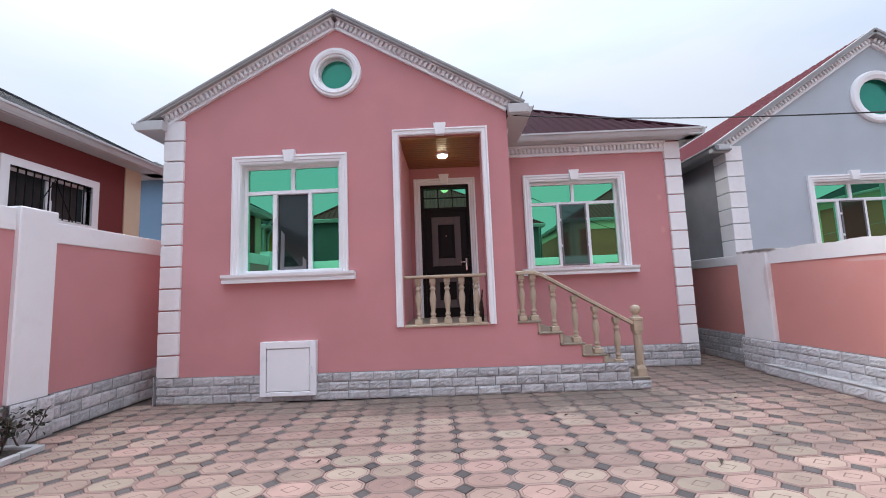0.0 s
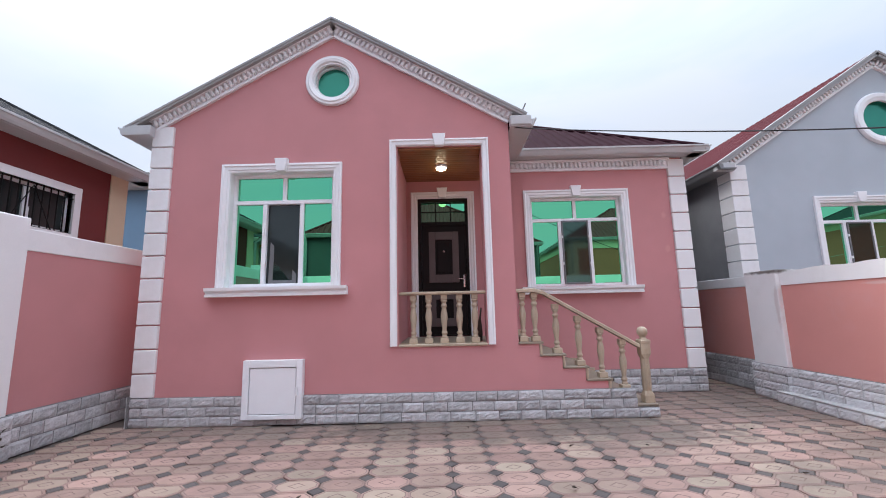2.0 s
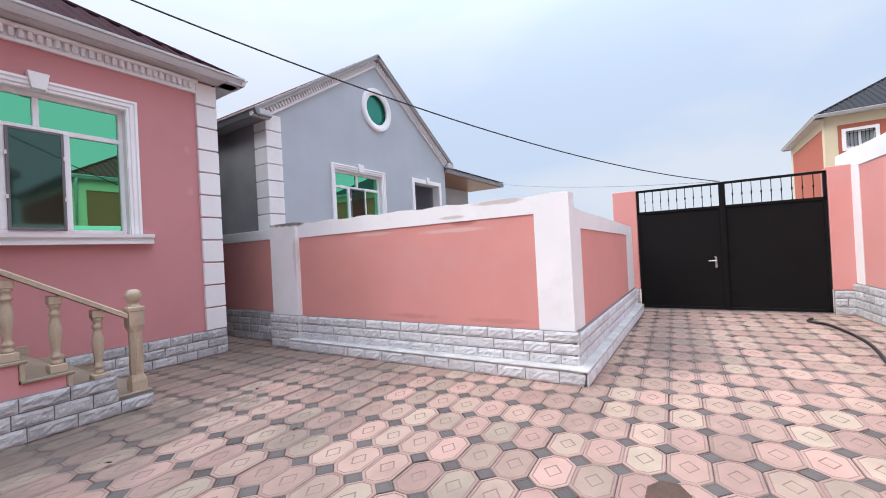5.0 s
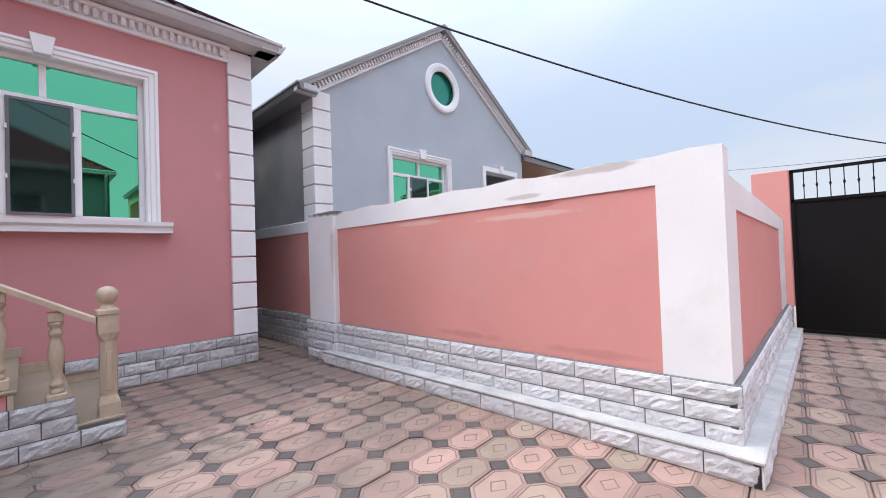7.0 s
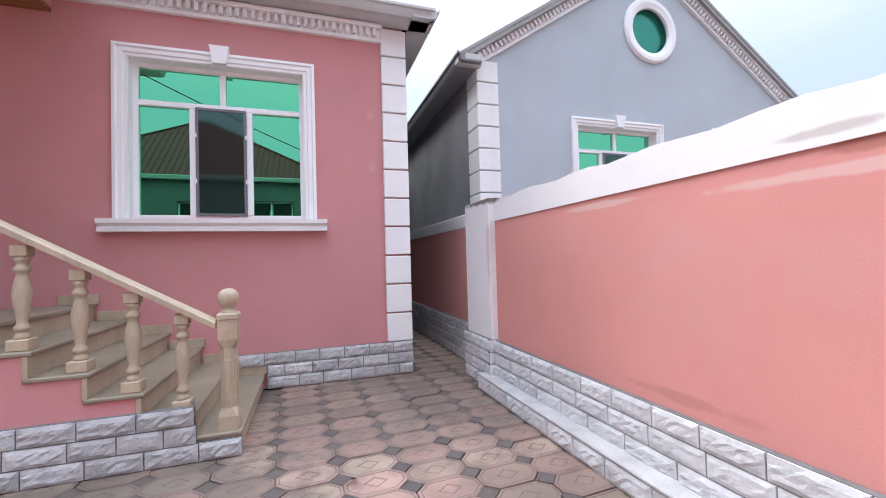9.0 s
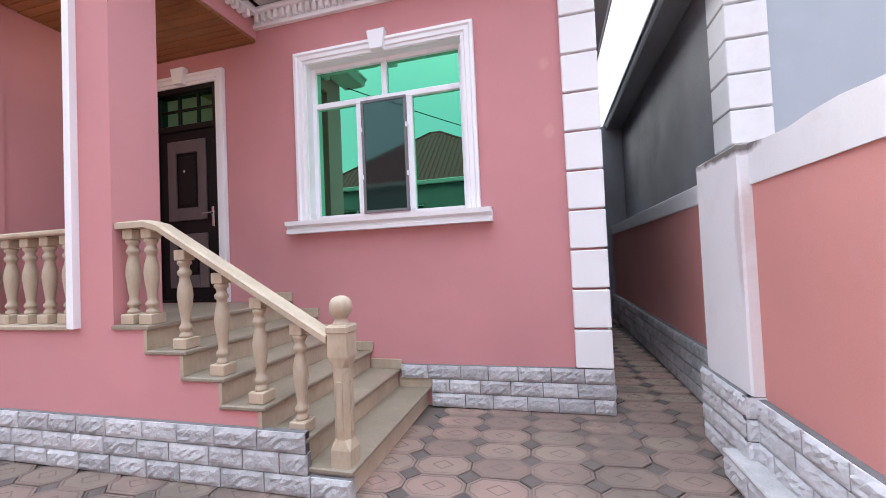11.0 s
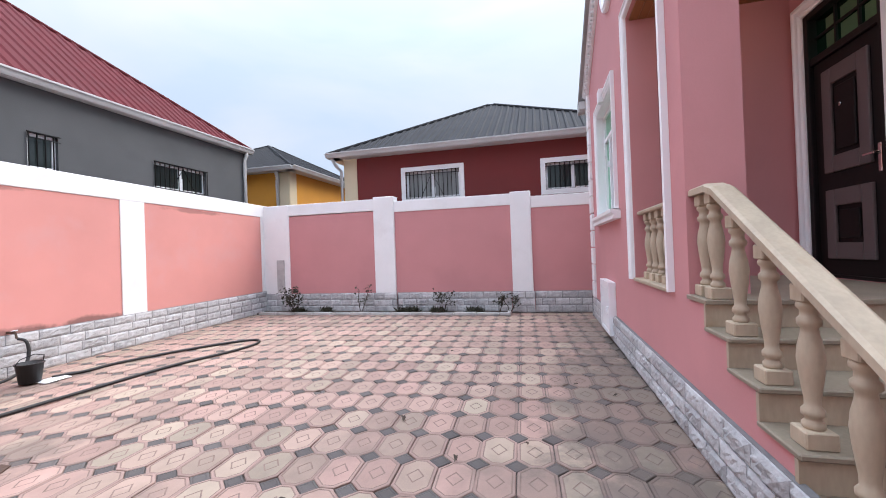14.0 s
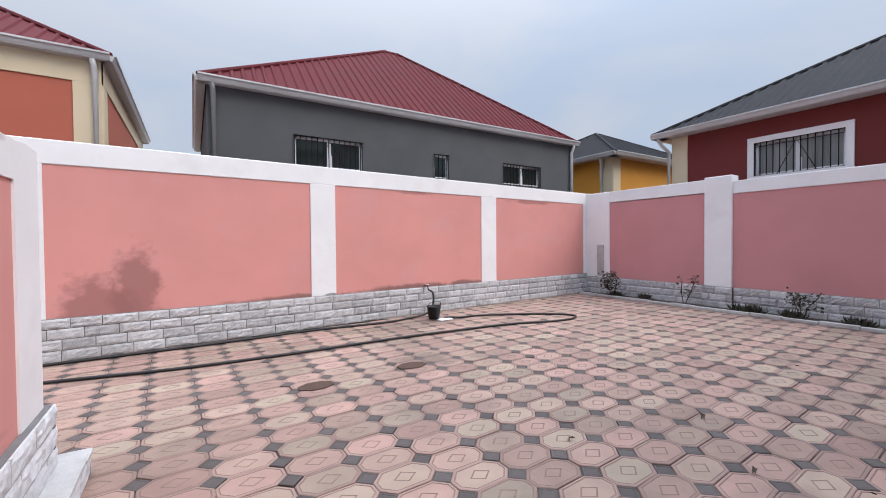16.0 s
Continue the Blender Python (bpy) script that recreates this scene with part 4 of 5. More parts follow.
masonry(wr2, 6.37, 0.0, [0.135, 0.135, 0.13, 0.13], m2 @ Matrix.Translation((0, -0.05, 0)), seed=15)
# added plain wall, raised to keep light out of the passage's far end
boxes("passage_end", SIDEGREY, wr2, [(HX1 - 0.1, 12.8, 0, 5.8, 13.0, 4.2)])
# return wall towards the gate
mr = pose(5.41, 1.84, 0)
wt = group("wall_drive", 8, 1.9, 0, "salmon rendered wall along the drive with white coping", "wall", "structure")
bm = bmesh.new()
slab(bm, [(0.21, 0.0), (4.75, 0.0), (4.75, 1.60), (0.21, 1.66)], [], 0.2)
bm.transform(mr)
part("panel", bm, SALMON_LIT, wt)
bm = bmesh.new()
slab(bm, [(0.22, 0.5), (0.48, 0.5), (0.48, 1.632), (4.0, 1.575), (4.0, 0.5), (4.75, 0.5), (4.75, 1.745), (0.22, 1.85)], [], 0.22)
bm.transform(mr @ Matrix.Translation((0, -0.012, 0)))
part("coping", bm, WHITE, wt, "white painted band and end strips")
masonry(wt, 4.75, 0.145, [0.12, 0.115, 0.115], mr @ Matrix.Translation((-0.055, -0.055, 0)), seed=16, mat=PALE, width=0.34)
masonry(wt, 4.9, 0.0, [0.14], mr @ Matrix.Translation((-0.19, -0.17, 0)), seed=17, mat=PALE, width=0.34)
boxes("kerb_cap", CONC, wt, [(-0.2, -0.18, 0.138, 4.7, 0.01, 0.166)], bevel=0.008, m=mr)
# left wall with pillars and planting bed
ml = pose(-4.90, -2.60, 0, 0, 0, 90)
wl_ = group("wall_west", -4.8, 2, 0, "pink rendered yard wall with white pillars and stone plinth", "wall", "structure")
boxes("panel", PINK_SHADED, wl_, [(0, 0, 0, 9.6, 0.2, 2.47), ], m=ml)
boxes("coping", WHITE, wl_, [(0, -0.015, 2.485, 3.21, 0.22, 2.77), (3.74, -0.015, 2.42, 6.525, 0.22, 2.68), (6.98, -0.015, 2.33, 9.6, 0.22, 2.59)], bevel=0.008, m=ml)
boxes("pillar", WHITE, wl_, [(3.21, -0.06, 0.46, 3.74, 0.24, 2.81)], bevel=0.012, m=ml)
boxes("pillar", WHITE, wl_, [(6.525, -0.06, 0.46, 6.98, 0.24, 2.71)], bevel=0.012, m=ml)
boxes("pillar", WHITE, wl_, [(0.0, -0.03, 0.46, 0.83, 0.24, 2.77)], bevel=0.012, m=ml)
boxes("pillar_patch", CONC, wl_, [(0.45, -0.045, 0.50, 0.68, -0.03, 1.35)], bevel=0.01, m=ml)
masonry(wl_, 3.21, 0.0, [0.16, 0.155, 0.155], ml @ Matrix.Translation((0, -0.05, 0)), seed=21)
masonry(wl_, 0.59, 0.0, [0.16, 0.155, 0.155], ml @ Matrix.Translation((3.18, -0.11, 0)), seed=22)
masonry(wl_, 2.725, 0.0, [0.16, 0.155, 0.155], ml @ Matrix.Translation((3.77, -0.05, 0)), seed=23)
masonry(wl_, 0.505, 0.0, [0.16, 0.155, 0.155], ml @ Matrix.Translation((6.505, -0.11, 0)), seed=24)
masonry(wl_, 2.57, 0.0, [0.16, 0.155, 0.155], ml @ Matrix.Translation((7.01, -0.05, 0)), seed=25)
kx = 0.25
while kx < 6.4:
    boxes("kerb_stone", CONC, wl_, [(kx, -0.55, 0.0, min(kx + 0.49, 6.49), -0.48, 0.066 + 0.008 * math.sin(kx * 5))], bevel=0.008, m=ml)
    kx += 0.5
boxes("kerb_stone", CONC, wl_, [(6.42, -0.478, 0.0, 6.49, -0.12, 0.07)], bevel=0.008, m=ml)
boxes("bed_soil", SOIL, wl_, [(0.1, -0.48, 0.0, 6.42, -0.06, 0.035)], m=ml)
# back wall
BA = math.degrees(math.atan(0.063))
mb = pose(11.2, -2.226 + 0.063 * 11.2, 0, 0, 0, 180 + BA)
wb = group("wall_south", 3, -2.2, 0, "salmon rendered back wall with white pilasters and stone plinth", "wall", "structure")
boxes("panel", SALMON_LIT, wb, [(0, 0, 0, 16.3, 0.2, 2.50)], m=mb)
boxes("coping", WHITE, wb, [(0, -0.015, 2.49, 16.3, 0.22, 2.80)], bevel=0.01, m=mb)
for x, w in ((0.55, 0.43), (4.56, 0.43), (8.305, 0.44), (12.18, 0.455), (15.98, 0.14)):
    boxes("pilaster", WHITE, wb, [(x, -0.018, 0.53, x + w, 0.0, 2.495)], bevel=0.004, m=mb)
masonry(wb, 16.1, 0.0, [0.14, 0.14, 0.135, 0.13], mb @ Matrix.Translation((0, -0.055, 0)), seed=31, width=0.36)

# ---- gate ----
mg = pose(10.56, 1.75, 0, 0, 0, -90)
gp = group("gate_pillars", 10.6, 0.4, 0, "salmon painted gate piers", "pier", "structure")
boxes("pier", SALMON_LIT, gp, [(-0.47, -0.05, 0.42, -0.005, 0.4, 2.52)], bevel=0.012, m=mg)
boxes("pier", SALMON_LIT, gp, [(3.0, -0.05, 0.42, 3.6, 0.4, 2.56)], bevel=0.012, m=mg)
masonry(gp, 0.45, 0.0, [0.14] * 3, mg @ Matrix.Translation((-0.47, -0.09, 0)), seed=41)
masonry(gp, 0.5, 0.0, [0.14] * 3, mg @ Matrix.Translation((3.0, -0.09, 0)), seed=42)
gate = group("metal_gate", 10.54, 0.4, 0, "black double metal gate with a barred top, closed", "gate")
for x0, x1 in ((0.0, 1.49), (1.505, 2.99)):
    leaf = new("gate_leaf")
    leaf.parent = gate
    boxes("sheet", BLACK, leaf, [(x0 + 0.03, -0.01, 0.03, x1 - 0.03, 0.01, 2.02)], m=mg)
    boxes("gate_frame", BLACK, leaf, [(x0, -0.03, 0.03, x0 + 0.045, 0.03, 2.50), (x1 - 0.045, -0.03, 0.03, x1, 0.03, 2.50), (x0, -0.03, 2.46, x1, 0.03, 2.505), (x0, -0.03, 2.0, x1, 0.03, 2.05), (x0, -0.03, 0.03, x1, 0.03, 0.08)], bevel=0.004, m=mg)
    x = x0 + 0.16
    while x < x1 - 0.08:
        bm = bmesh.new()
        tube(bm, [(x, 0, 2.04), (x, 0, 2.24), (x, 0, 2.26), (x, 0, 2.46)], 0.007, 6)
        lathe(bm, [(0.007, 2.22), (0.016, 2.25), (0.007, 2.28)], 8, (x, 0, 0))
        bm.transform(mg)
        part("bar", bm, BLACK, leaf)
        x += 0.145
boxes("cover_strip", BLACK, gate, [(1.46, -0.042, 0.03, 1.53, -0.031, 2.50)], m=mg)
boxes("lock_plate", CHROME, gate, [(1.33, -0.035, 0.84, 1.37, -0.01, 1.06)], bevel=0.004, m=mg)
boxes("gate_handle", CHROME, gate, [(1.22, -0.07, 0.97, 1.36, -0.05, 0.99), (1.345, -0.07, 0.97, 1.36, -0.03, 0.99)], bevel=0.004, m=mg)
for z in (0.4, 1.1, 1.6):
    boxes("bolt", BLACK, gate, [(1.44, -0.05, z, 1.62, -0.03, z + 0.03)], m=mg)
# ---- neighbours ----


def barred_window(parent, x0, z0, x1, z1, m, surround=True):
    w = new("window")
    w.parent = parent
    if surround:
        bm = bmesh.new()
        sweep_rect(bm, x0, z0, x1, z1, [(0, 0), (0, 0.05), (0.12, 0.05), (0.12, -0.1)], closed=True)
        bm.transform(m)
        part("surround", bm, WHITE, w)
    t = 0.12 if surround else 0.0
    a0, a1, c0, c1 = x0 + t, x1 - t, z0 + t, z1 - t
    mid = (a0 + a1) / 2
    bars = [(a0, 0.06, c0, a0 + 0.05, 0.10, c1), (a1 - 0.05, 0.06, c0, a1, 0.10, c1), (a0, 0.06, c0, a1, 0.10, c0 + 0.05), (a0, 0.06, c1 - 0.05, a1, 0.10, c1)]
    if a1 - a0 > 0.7:
        bars.append((mid - 0.04, 0.058, c0, mid + 0.04, 0.10, c1))
        bars.append((mid, 0.057, c0, mid + 0.06, 0.10, c0 + 0.3))
    boxes("window_frame", PVC, w, bars, m=m)
    boxes("pane", CURTAIN if surround and x0 < 4 else DARKGLASS, w, [(a0 + 0.02, 0.085, c0 + 0.02, a1 - 0.02, 0.095, c1 - 0.02)], m=m)
    g = new("window_grille")
    g.parent = w
    lines = [([(a0 - 0.02, -0.03, z), (a1 + 0.02, -0.03, z)], r) for z, r in ((c0, 0.010), (c1, 0.010), (c1 - 0.09, 0.007))]
    x = a0
    while x <= a1 + 0.01:
        lines.append(([(x, -0.03, c0), (x, -0.03, c1)], 0.010))
        x += 0.115
    if a1 - a0 > 0.9:
        lines.append(([(mid - 0.32, -0.04, c0), (mid, -0.04, c1 - 0.05), (mid + 0.32, -0.04, c0)], 0.009))
    for pts, r in lines:
        bm = bmesh.new()
        tube(bm, pts, r, 6)
        bm.transform(m)
        part("grille_bar", bm, BLACK, g)


def hip_house(name, label, x0, y0, x1, y1, ze, ridge, wall, roof, openings=(), over=0.35, strip=None, gut=None, band=None, category="house"):
    """A plain house with a hipped metal roof; ridge: two points (x, y, z). openings: (face, from, z0, to, z1, surround)."""
    h = group(name, (x0 + x1) / 2, (y0 + y1) / 2, 0, label, category)
    faces = {"s": (pose(x0, y0, 0), x1 - x0), "e": (pose(x1, y0, 0, 0, 0, 90), y1 - y0), "n": (pose(x1, y1, 0, 0, 0, 180), x1 - x0), "w": (pose(x0, y1, 0, 0, 0, -90), y1 - y0)}
    for key, (m, ln) in faces.items():
        holes = []
        for f, a, c, b, d, s in openings:
            if f == key:
                t = 0.12 if s else 0.0
                holes.append(rect(a + t, c + t, b - t, d - t))
        bm = bmesh.new()
        inset = 0.0 if key in "sn" else 0.25
        slab(bm, rect(inset, 0, ln - inset, ze), holes, 0.25)
        bm.transform(m)
        part("wall", bm, wall, h)
        for f, a, c, b, d, s in openings:
            if f == key:
                barred_window(h, a, c, b, d, m, s)
        if strip:
            for sx in (0.0, ln - 0.38):
                boxes("corner_strip", strip, h, [(sx, -0.02, 0, sx + 0.38, 0.0, ze - 0.01)], m=m)
        if band:
            boxes("cornice_band", band, h, [(0.0, -0.022, ze - 0.42, ln, 0.0, ze - 0.012)], m=m)
        o = over
        gutter(h, -o, ln + o, -o - 0.02, ze - 0.04, m, gut or GUTTER, soffit=o)
    (rx0, ry0, rz0), (rx1, ry1, rz1) = ridge
    X0, X1, Y0, Y1, z = x0 - over, x1 + over, y0 - over, y1 + over, ze + 0.05
    A, B, C, D = (X0, Y0, z), (X1, Y0, z), (X1, Y1, z), (X0, Y1, z)
    R0, R1 = ridge
    bm = bmesh.new()
    if abs(rx1 - rx0) >= abs(ry1 - ry0):
        ribbed(bm, A, B, R1, R0)
        ribbed(bm, B, C, R1, R1)
        ribbed(bm, C, D, R0, R1)
        ribbed(bm, D, A, R0, R0)
    else:
        ribbed(bm, A, B, R0, R0)
        ribbed(bm, B, C, R1, R0)
        ribbed(bm, C, D, R1, R1)
        ribbed(bm, D, A, R0, R1)
    part("roof", bm, roof, h)
    bm = bmesh.new()
    ends = [(A, R0), (D, R0), (B, R1), (C, R1)] if abs(rx1 - rx0) >= abs(ry1 - ry0) else [(A, R0), (B, R0), (C, R1), (D, R1)]
    for p, q in ends:
        tube(bm, [Vector(p) + Vector((0, 0, 0.02)), Vector(q) + Vector((0, 0, 0.02))], 0.045, 8)
    if (Vector(R0) - Vector(R1)).length > 0.05:
        tube(bm, [R0, R1], 0.05, 8)
    part("ridge_cap", bm, roof, h)
    return h


def downpipe(parent, pts, r=0.045, mat=None):
    bm = bmesh.new()
    tube(bm, pts, r, 10)
    part("downpipe", bm, mat or GUTTER, parent, smooth=True)


# grey house behind the back wall (local x of its north face runs from x1 towards x0)
gh = hip_house("grey_house", "unpainted grey rendered house with a red metal roof and barred windows", -5.32, -9.6, 4.38, -3.4, 4.40, ((-0.9, -6.5, 7.34), (-0.5, -6.5, 7.34)), GREY, ROOF_RED,
               [("n", 4.38 - 2.88, 3.02, 4.38 - 1.44, 3.645, False), ("n", 4.38 + 0.385, 3.02, 4.38 + 0.815, 3.605, False), ("n", 4.38 + 2.575, 3.02, 4.38 + 3.95, 3.585, False)], over=0.14)
downpipe(gh, [(4.30, -3.27, 4.36), (4.29, -3.30, 4.25), (4.28, -3.34, 4.15), (4.28, -3.34, 0.0)], mat=GUTTER_GREY)
downpipe(gh, [(-5.26, -3.27, 4.36), (-5.25, -3.30, 4.25), (-5.24, -3.34, 4.15), (-5.24, -3.34, 0.0)])
# dark red house behind the left wall (local x of its east face runs from y0 up)
rh = hip_house("dark_red_house", "dark red plastered house with a grey metal roof and barred windows", -12.7, -0.70, -6.0, 7.13, 4.13, ((-9.35, 3.0, 6.32), (-9.35, 3.2, 6.32)), RED, ROOF_DARK,
               [("e", 1.68, 2.74, 3.40, 3.71, True), ("e", 5.33, 2.74, 6.87, 3.64, True)], strip=CREAM)
downpipe(rh, [(-5.7, -0.93, 4.10), (-5.8, -0.86, 3.90), (-5.95, -0.77, 3.75), (-5.95, -0.77, 0.0)])
# ochre house in the gap
oh = hip_house("ochre_house", "ochre yellow house with a dark metal roof in the distance", -14.0, -9.5, -7.2, -3.3, 4.25, ((-10.6, -6.4, 6.1), (-10.4, -6.4, 6.1)), OCHRE, ROOF_DARK, strip=CREAM)
downpipe(oh, [(-6.95, -3.6, 4.2), (-7.1, -3.65, 4.0), (-7.14, -3.7, 3.8), (-7.14, -3.7, 0.0)], 0.06)
# terracotta house beyond the drive
th = hip_house("terracotta_house", "terracotta and cream house with a dark red roof", 5.93, -10.5, 13.2, -4.0, 4.66, ((9.4, -7.2, 6.9), (9.8, -7.2, 6.9)), BRICKRED, ROOF_RED, over=0.14, strip=CREAM, band=CREAM)
downpipe(th, [(6.03, -3.87, 4.62), (6.02, -3.90, 4.5), (6.01, -3.94, 4.4), (6.01, -3.94, 0.0)])
th2 = hip_house("far_terracotta_house", "terracotta house with cream trim beyond the gate", 24.0, -10.4, 31.0, -4.0, 6.2, ((27.4, -7.2, 8.4), (27.8, -7.2, 8.4)), BRICKRED, ROOF_DARK, [("w", 0.5, 4.7, 1.6, 5.6, True)], strip=CREAM, band=CREAM)
# blue house far behind on the left
bh = hip_house("blue_house", "light blue house with a dark roof in the distance", -14.5, 11.0, -8.2, 18.0, 5.2, ((-11.5, 14.4, 6.9), (-11.2, 14.4, 6.9)), BLUE, ROOF_DARK)

# ---- blue-grey house on the right ----
NY = 7.60
nb = group("blue_grey_house", 9, 11, 0, "blue-grey plastered house with gable, round window and white quoins", "house")
NM = pose(0, NY, 0)
nx0, nx1, nax, naz, nez = 5.80, 12.30, 9.07, 6.45, 4.30
bm = bmesh.new()
slab(bm, [(nx0 + 0.02, 0), (nx1, 0), (nx1, nez), (nax, naz), (nx0 + 0.02, nez)], [rect(7.525, 2.0, 9.125, 3.46), rect(10.55, 1.0, 11.85, 3.50), ring(nax, 5.2, 0.44)], 0.3)
bm.transform(NM)
part("front_wall", bm, BLUEGREY, nb)
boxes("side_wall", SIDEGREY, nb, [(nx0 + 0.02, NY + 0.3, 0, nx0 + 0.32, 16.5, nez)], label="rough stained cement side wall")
boxes("side_wall", BLUEGREY, nb, [(nx1 - 0.3, NY + 0.3, 0, nx1, 16.5, nez)])
boxes("back_wall", BLUEGREY, nb, [(nx0 + 0.32, 16.2, 0, nx1 - 0.3, 16.5, nez)])
boxes("porch_back", BLUEGREY, nb, [(10.3, NY + 1.6, 0, 12.0, NY + 1.7, 4.2), (10.2, NY + 0.3, 0, 10.3, NY + 1.7, 4.2)])
boxes("porch_door", DOOR_PANEL, nb, [(11.1, NY + 1.55, 1.0, 11.7, NY + 1.6, 3.2)])
quoins(nb, nx0, nx0 + 0.34, 0.4, nez - 0.02, NM, 12)
casement(nb, 7.40, 1.98, 9.25, 3.585, NM, back=0.12, lw=0.32, rw=0.34)
bm = bmesh.new()
sweep_rect(bm, 10.42, 1.0, 11.97, 3.62, [(0, 0), (0, 0.05), (0.12, 0.05), (0.13, -0.2)], closed=False)
bm.transform(NM)
part("porch_surround", bm, TRIM, nb)
keystone(nb, 11.2, 3.52, NM, 0.16, 0.18)
rw = new("round_window")
rw.parent = nb
bm = bmesh.new()
lathe(bm, [(0.38, 0.0), (0.39, 0.035), (0.43, 0.045), (0.47, 0.06), (0.53, 0.06), (0.56, 0.03), (0.56, 0.0)], 40, (nax, NY, 5.2), "y")
bmesh.ops.delete(bm, geom=[f for f in bm.faces if len(f.verts) > 8], context="FACES_ONLY")
part("surround", bm, TRIM, rw)
bm = bmesh.new()
lathe(bm, [(0.45, -0.08), (0.45, -0.07), (0.01, -0.07)], 32, (nax, NY, 5.2), "y")
part("pane", bm, DEEPGREEN, rw)
ns = (naz - nez) / (nax - nx0)
dentils(nb, (nx0, nez - 0.02), (nax, naz - 0.02), NM)
dentils(nb, (nax, naz - 0.02), (nx1, nez - 0.02), NM)
bm = bmesh.new()
nzr = naz + 0.15
ye = NY - 0.15
ra, rb = nx0 - 0.28, nx1 + 0.28
ribbed(bm, (ra, 16.8, nzr - ns * (nax - ra)), (ra, ye, nzr - ns * (nax - ra)), (nax, ye, nzr), (nax, 16.8, nzr))
ribbed(bm, (rb, ye, nzr - ns * (rb - nax)), (rb, 16.8, nzr - ns * (rb - nax)), (nax, 16.8, nzr), (nax, ye, nzr))
part("roof", bm, ROOF_RED, nb, "dark red ribbed metal roof")
for xa, xb in ((ra, nax), (nax, rb)):
    za, zb = nzr - ns * abs(nax - xa), nzr - ns * abs(nax - xb)
    bm = bmesh.new()
    ln = math.hypot(xb - xa, zb - za)
    box(bm, 0, ye - 0.012, -0.08, ln, ye + 0.2, -0.012, bevel=0.004)
    box(bm, 0, ye - 0.022, -0.02, ln, ye + 0.1, 0.03, bevel=0.004)
    bm.transform(Matrix.Translation((xa, 0, za)) @ Matrix.Rotation(-math.atan2(zb - za, xb - xa), 4, "Y"))
    part("verge_board", bm, VERGE, nb)
gutter(nb, -16.6, -NY + 0.25, ra - 0.02, nzr - ns * (nax - ra) - 0.13, pose(0, 0, 0, 0, 0, -90) @ Matrix.Identity(4), GUTTER_GREY, soffit=0.3)
boxes("eave_return", GUTTER, nb, [(ra - 0.05, ye - 0.02, nzr - ns * (nax - ra) - 0.14, nx0 + 0.04, NY - 0.05, nzr - ns * (nax - ra) + 0.02)], bevel=0.01)
boxes("eave_return", GUTTER, nb, [(nx1 - 0.05, ye - 0.02, nzr - ns * (rb - nax) - 0.14, rb + 0.05, NY - 0.05, nzr - ns * (rb - nax) + 0.02)], bevel=0.01)
# its side wing with a wooden soffit
boxes("wing_wall", BLUEGREY, nb, [(12.25, 9.0, 0, 16.4, 9.25, 3.95)])
boxes("wing_window", PVC, nb, [(13.4, 8.96, 2.3, 14.3, 9.0, 3.5)])
boxes("wing_pane", DARKGLASS, nb, [(13.48, 8.95, 2.38, 14.22, 8.96, 3.42)])
boxes("wing_soffit", WOOD, nb, [(12.28, 7.55, 3.98, 16.7, 9.2, 4.03)], label="varnished wooden soffit")
boxes("wing_fascia", GUTTER_GREY, nb, [(12.28, 7.48, 4.0, 16.78, 7.55, 4.14), (16.7, 7.55, 4.0, 16.78, 9.2, 4.14)])
bm = bmesh.new()
ribbed(bm, (12.28, 7.45, 4.15), (16.8, 7.45, 4.15), (14.5, 10.0, 4.9), (12.28, 10.0, 4.9))
part("wing_roof", bm, ROOF_DARK, nb)

# ---- overhead cable ----
cable = group("overhead_cable", 1.1, 5.5, 4.4, "thin black overhead cable from the house to the street", "cable")
A, B = Vector((1.12, FY - 0.06, 4.25)), Vector((10.56, 0.28, 2.52))
bm = bmesh.new()
pts = []
for i in range(41):
    t = i / 40
    p = A.lerp(B, t)
    p.z -= 4 * 0.40 * t * (1 - t)
    pts.append(p)
tube(bm, pts, 0.008, 6)
part("wire", bm, RUBBER, cable)
bm = bmesh.new()
tube(bm, [(1.20, FY - 0.10, 4.28), (1.26, FY - 0.12, 4.45), (1.33, FY - 0.12, 4.60)], 0.012, 6)
part("hook", bm, GUTTER_GREY, cable)
cable2 = group("thin_overhead_cable", 10.5, 0.5, 2.5, "very thin grey overhead cable from the blue-grey house", "cable")
A, B = Vector((16.7, 7.5, 4.12)), Vector((10.56, 0.28, 2.52))
bm = bmesh.new()
tube(bm, [A.lerp(B, i / 20) - Vector((0, 0, 4 * 0.12 * (i / 20) * (1 - i / 20))) for i in range(21)], 0.006, 5)
part("wire", bm, GUTTER_GREY, cable2)

# ---- hose, tap, bucket ----


def back_y(x, off=0.0):
    return -2.226 + 0.063 * x + off


hose = group("garden_hose", 0, 0, 0, "long black garden hose lying on the pavers", "hose")
bm = bmesh.new()
tube(bm, spline([(0.60, -2.00, 0.50), (0.54, -1.94, 0.44), (0.56, -1.90, 0.22), (0.75, -1.84, 0.06), (1.2, -1.75, 0.025), (1.8, -1.66, 0.022), (3.0, -1.74, 0.022), (4.5, -1.64, 0.022), (6.5, -1.60, 0.022)]), 0.019)
part("feed_hose", bm, RUBBER, hose, smooth=True)
bm = bmesh.new()
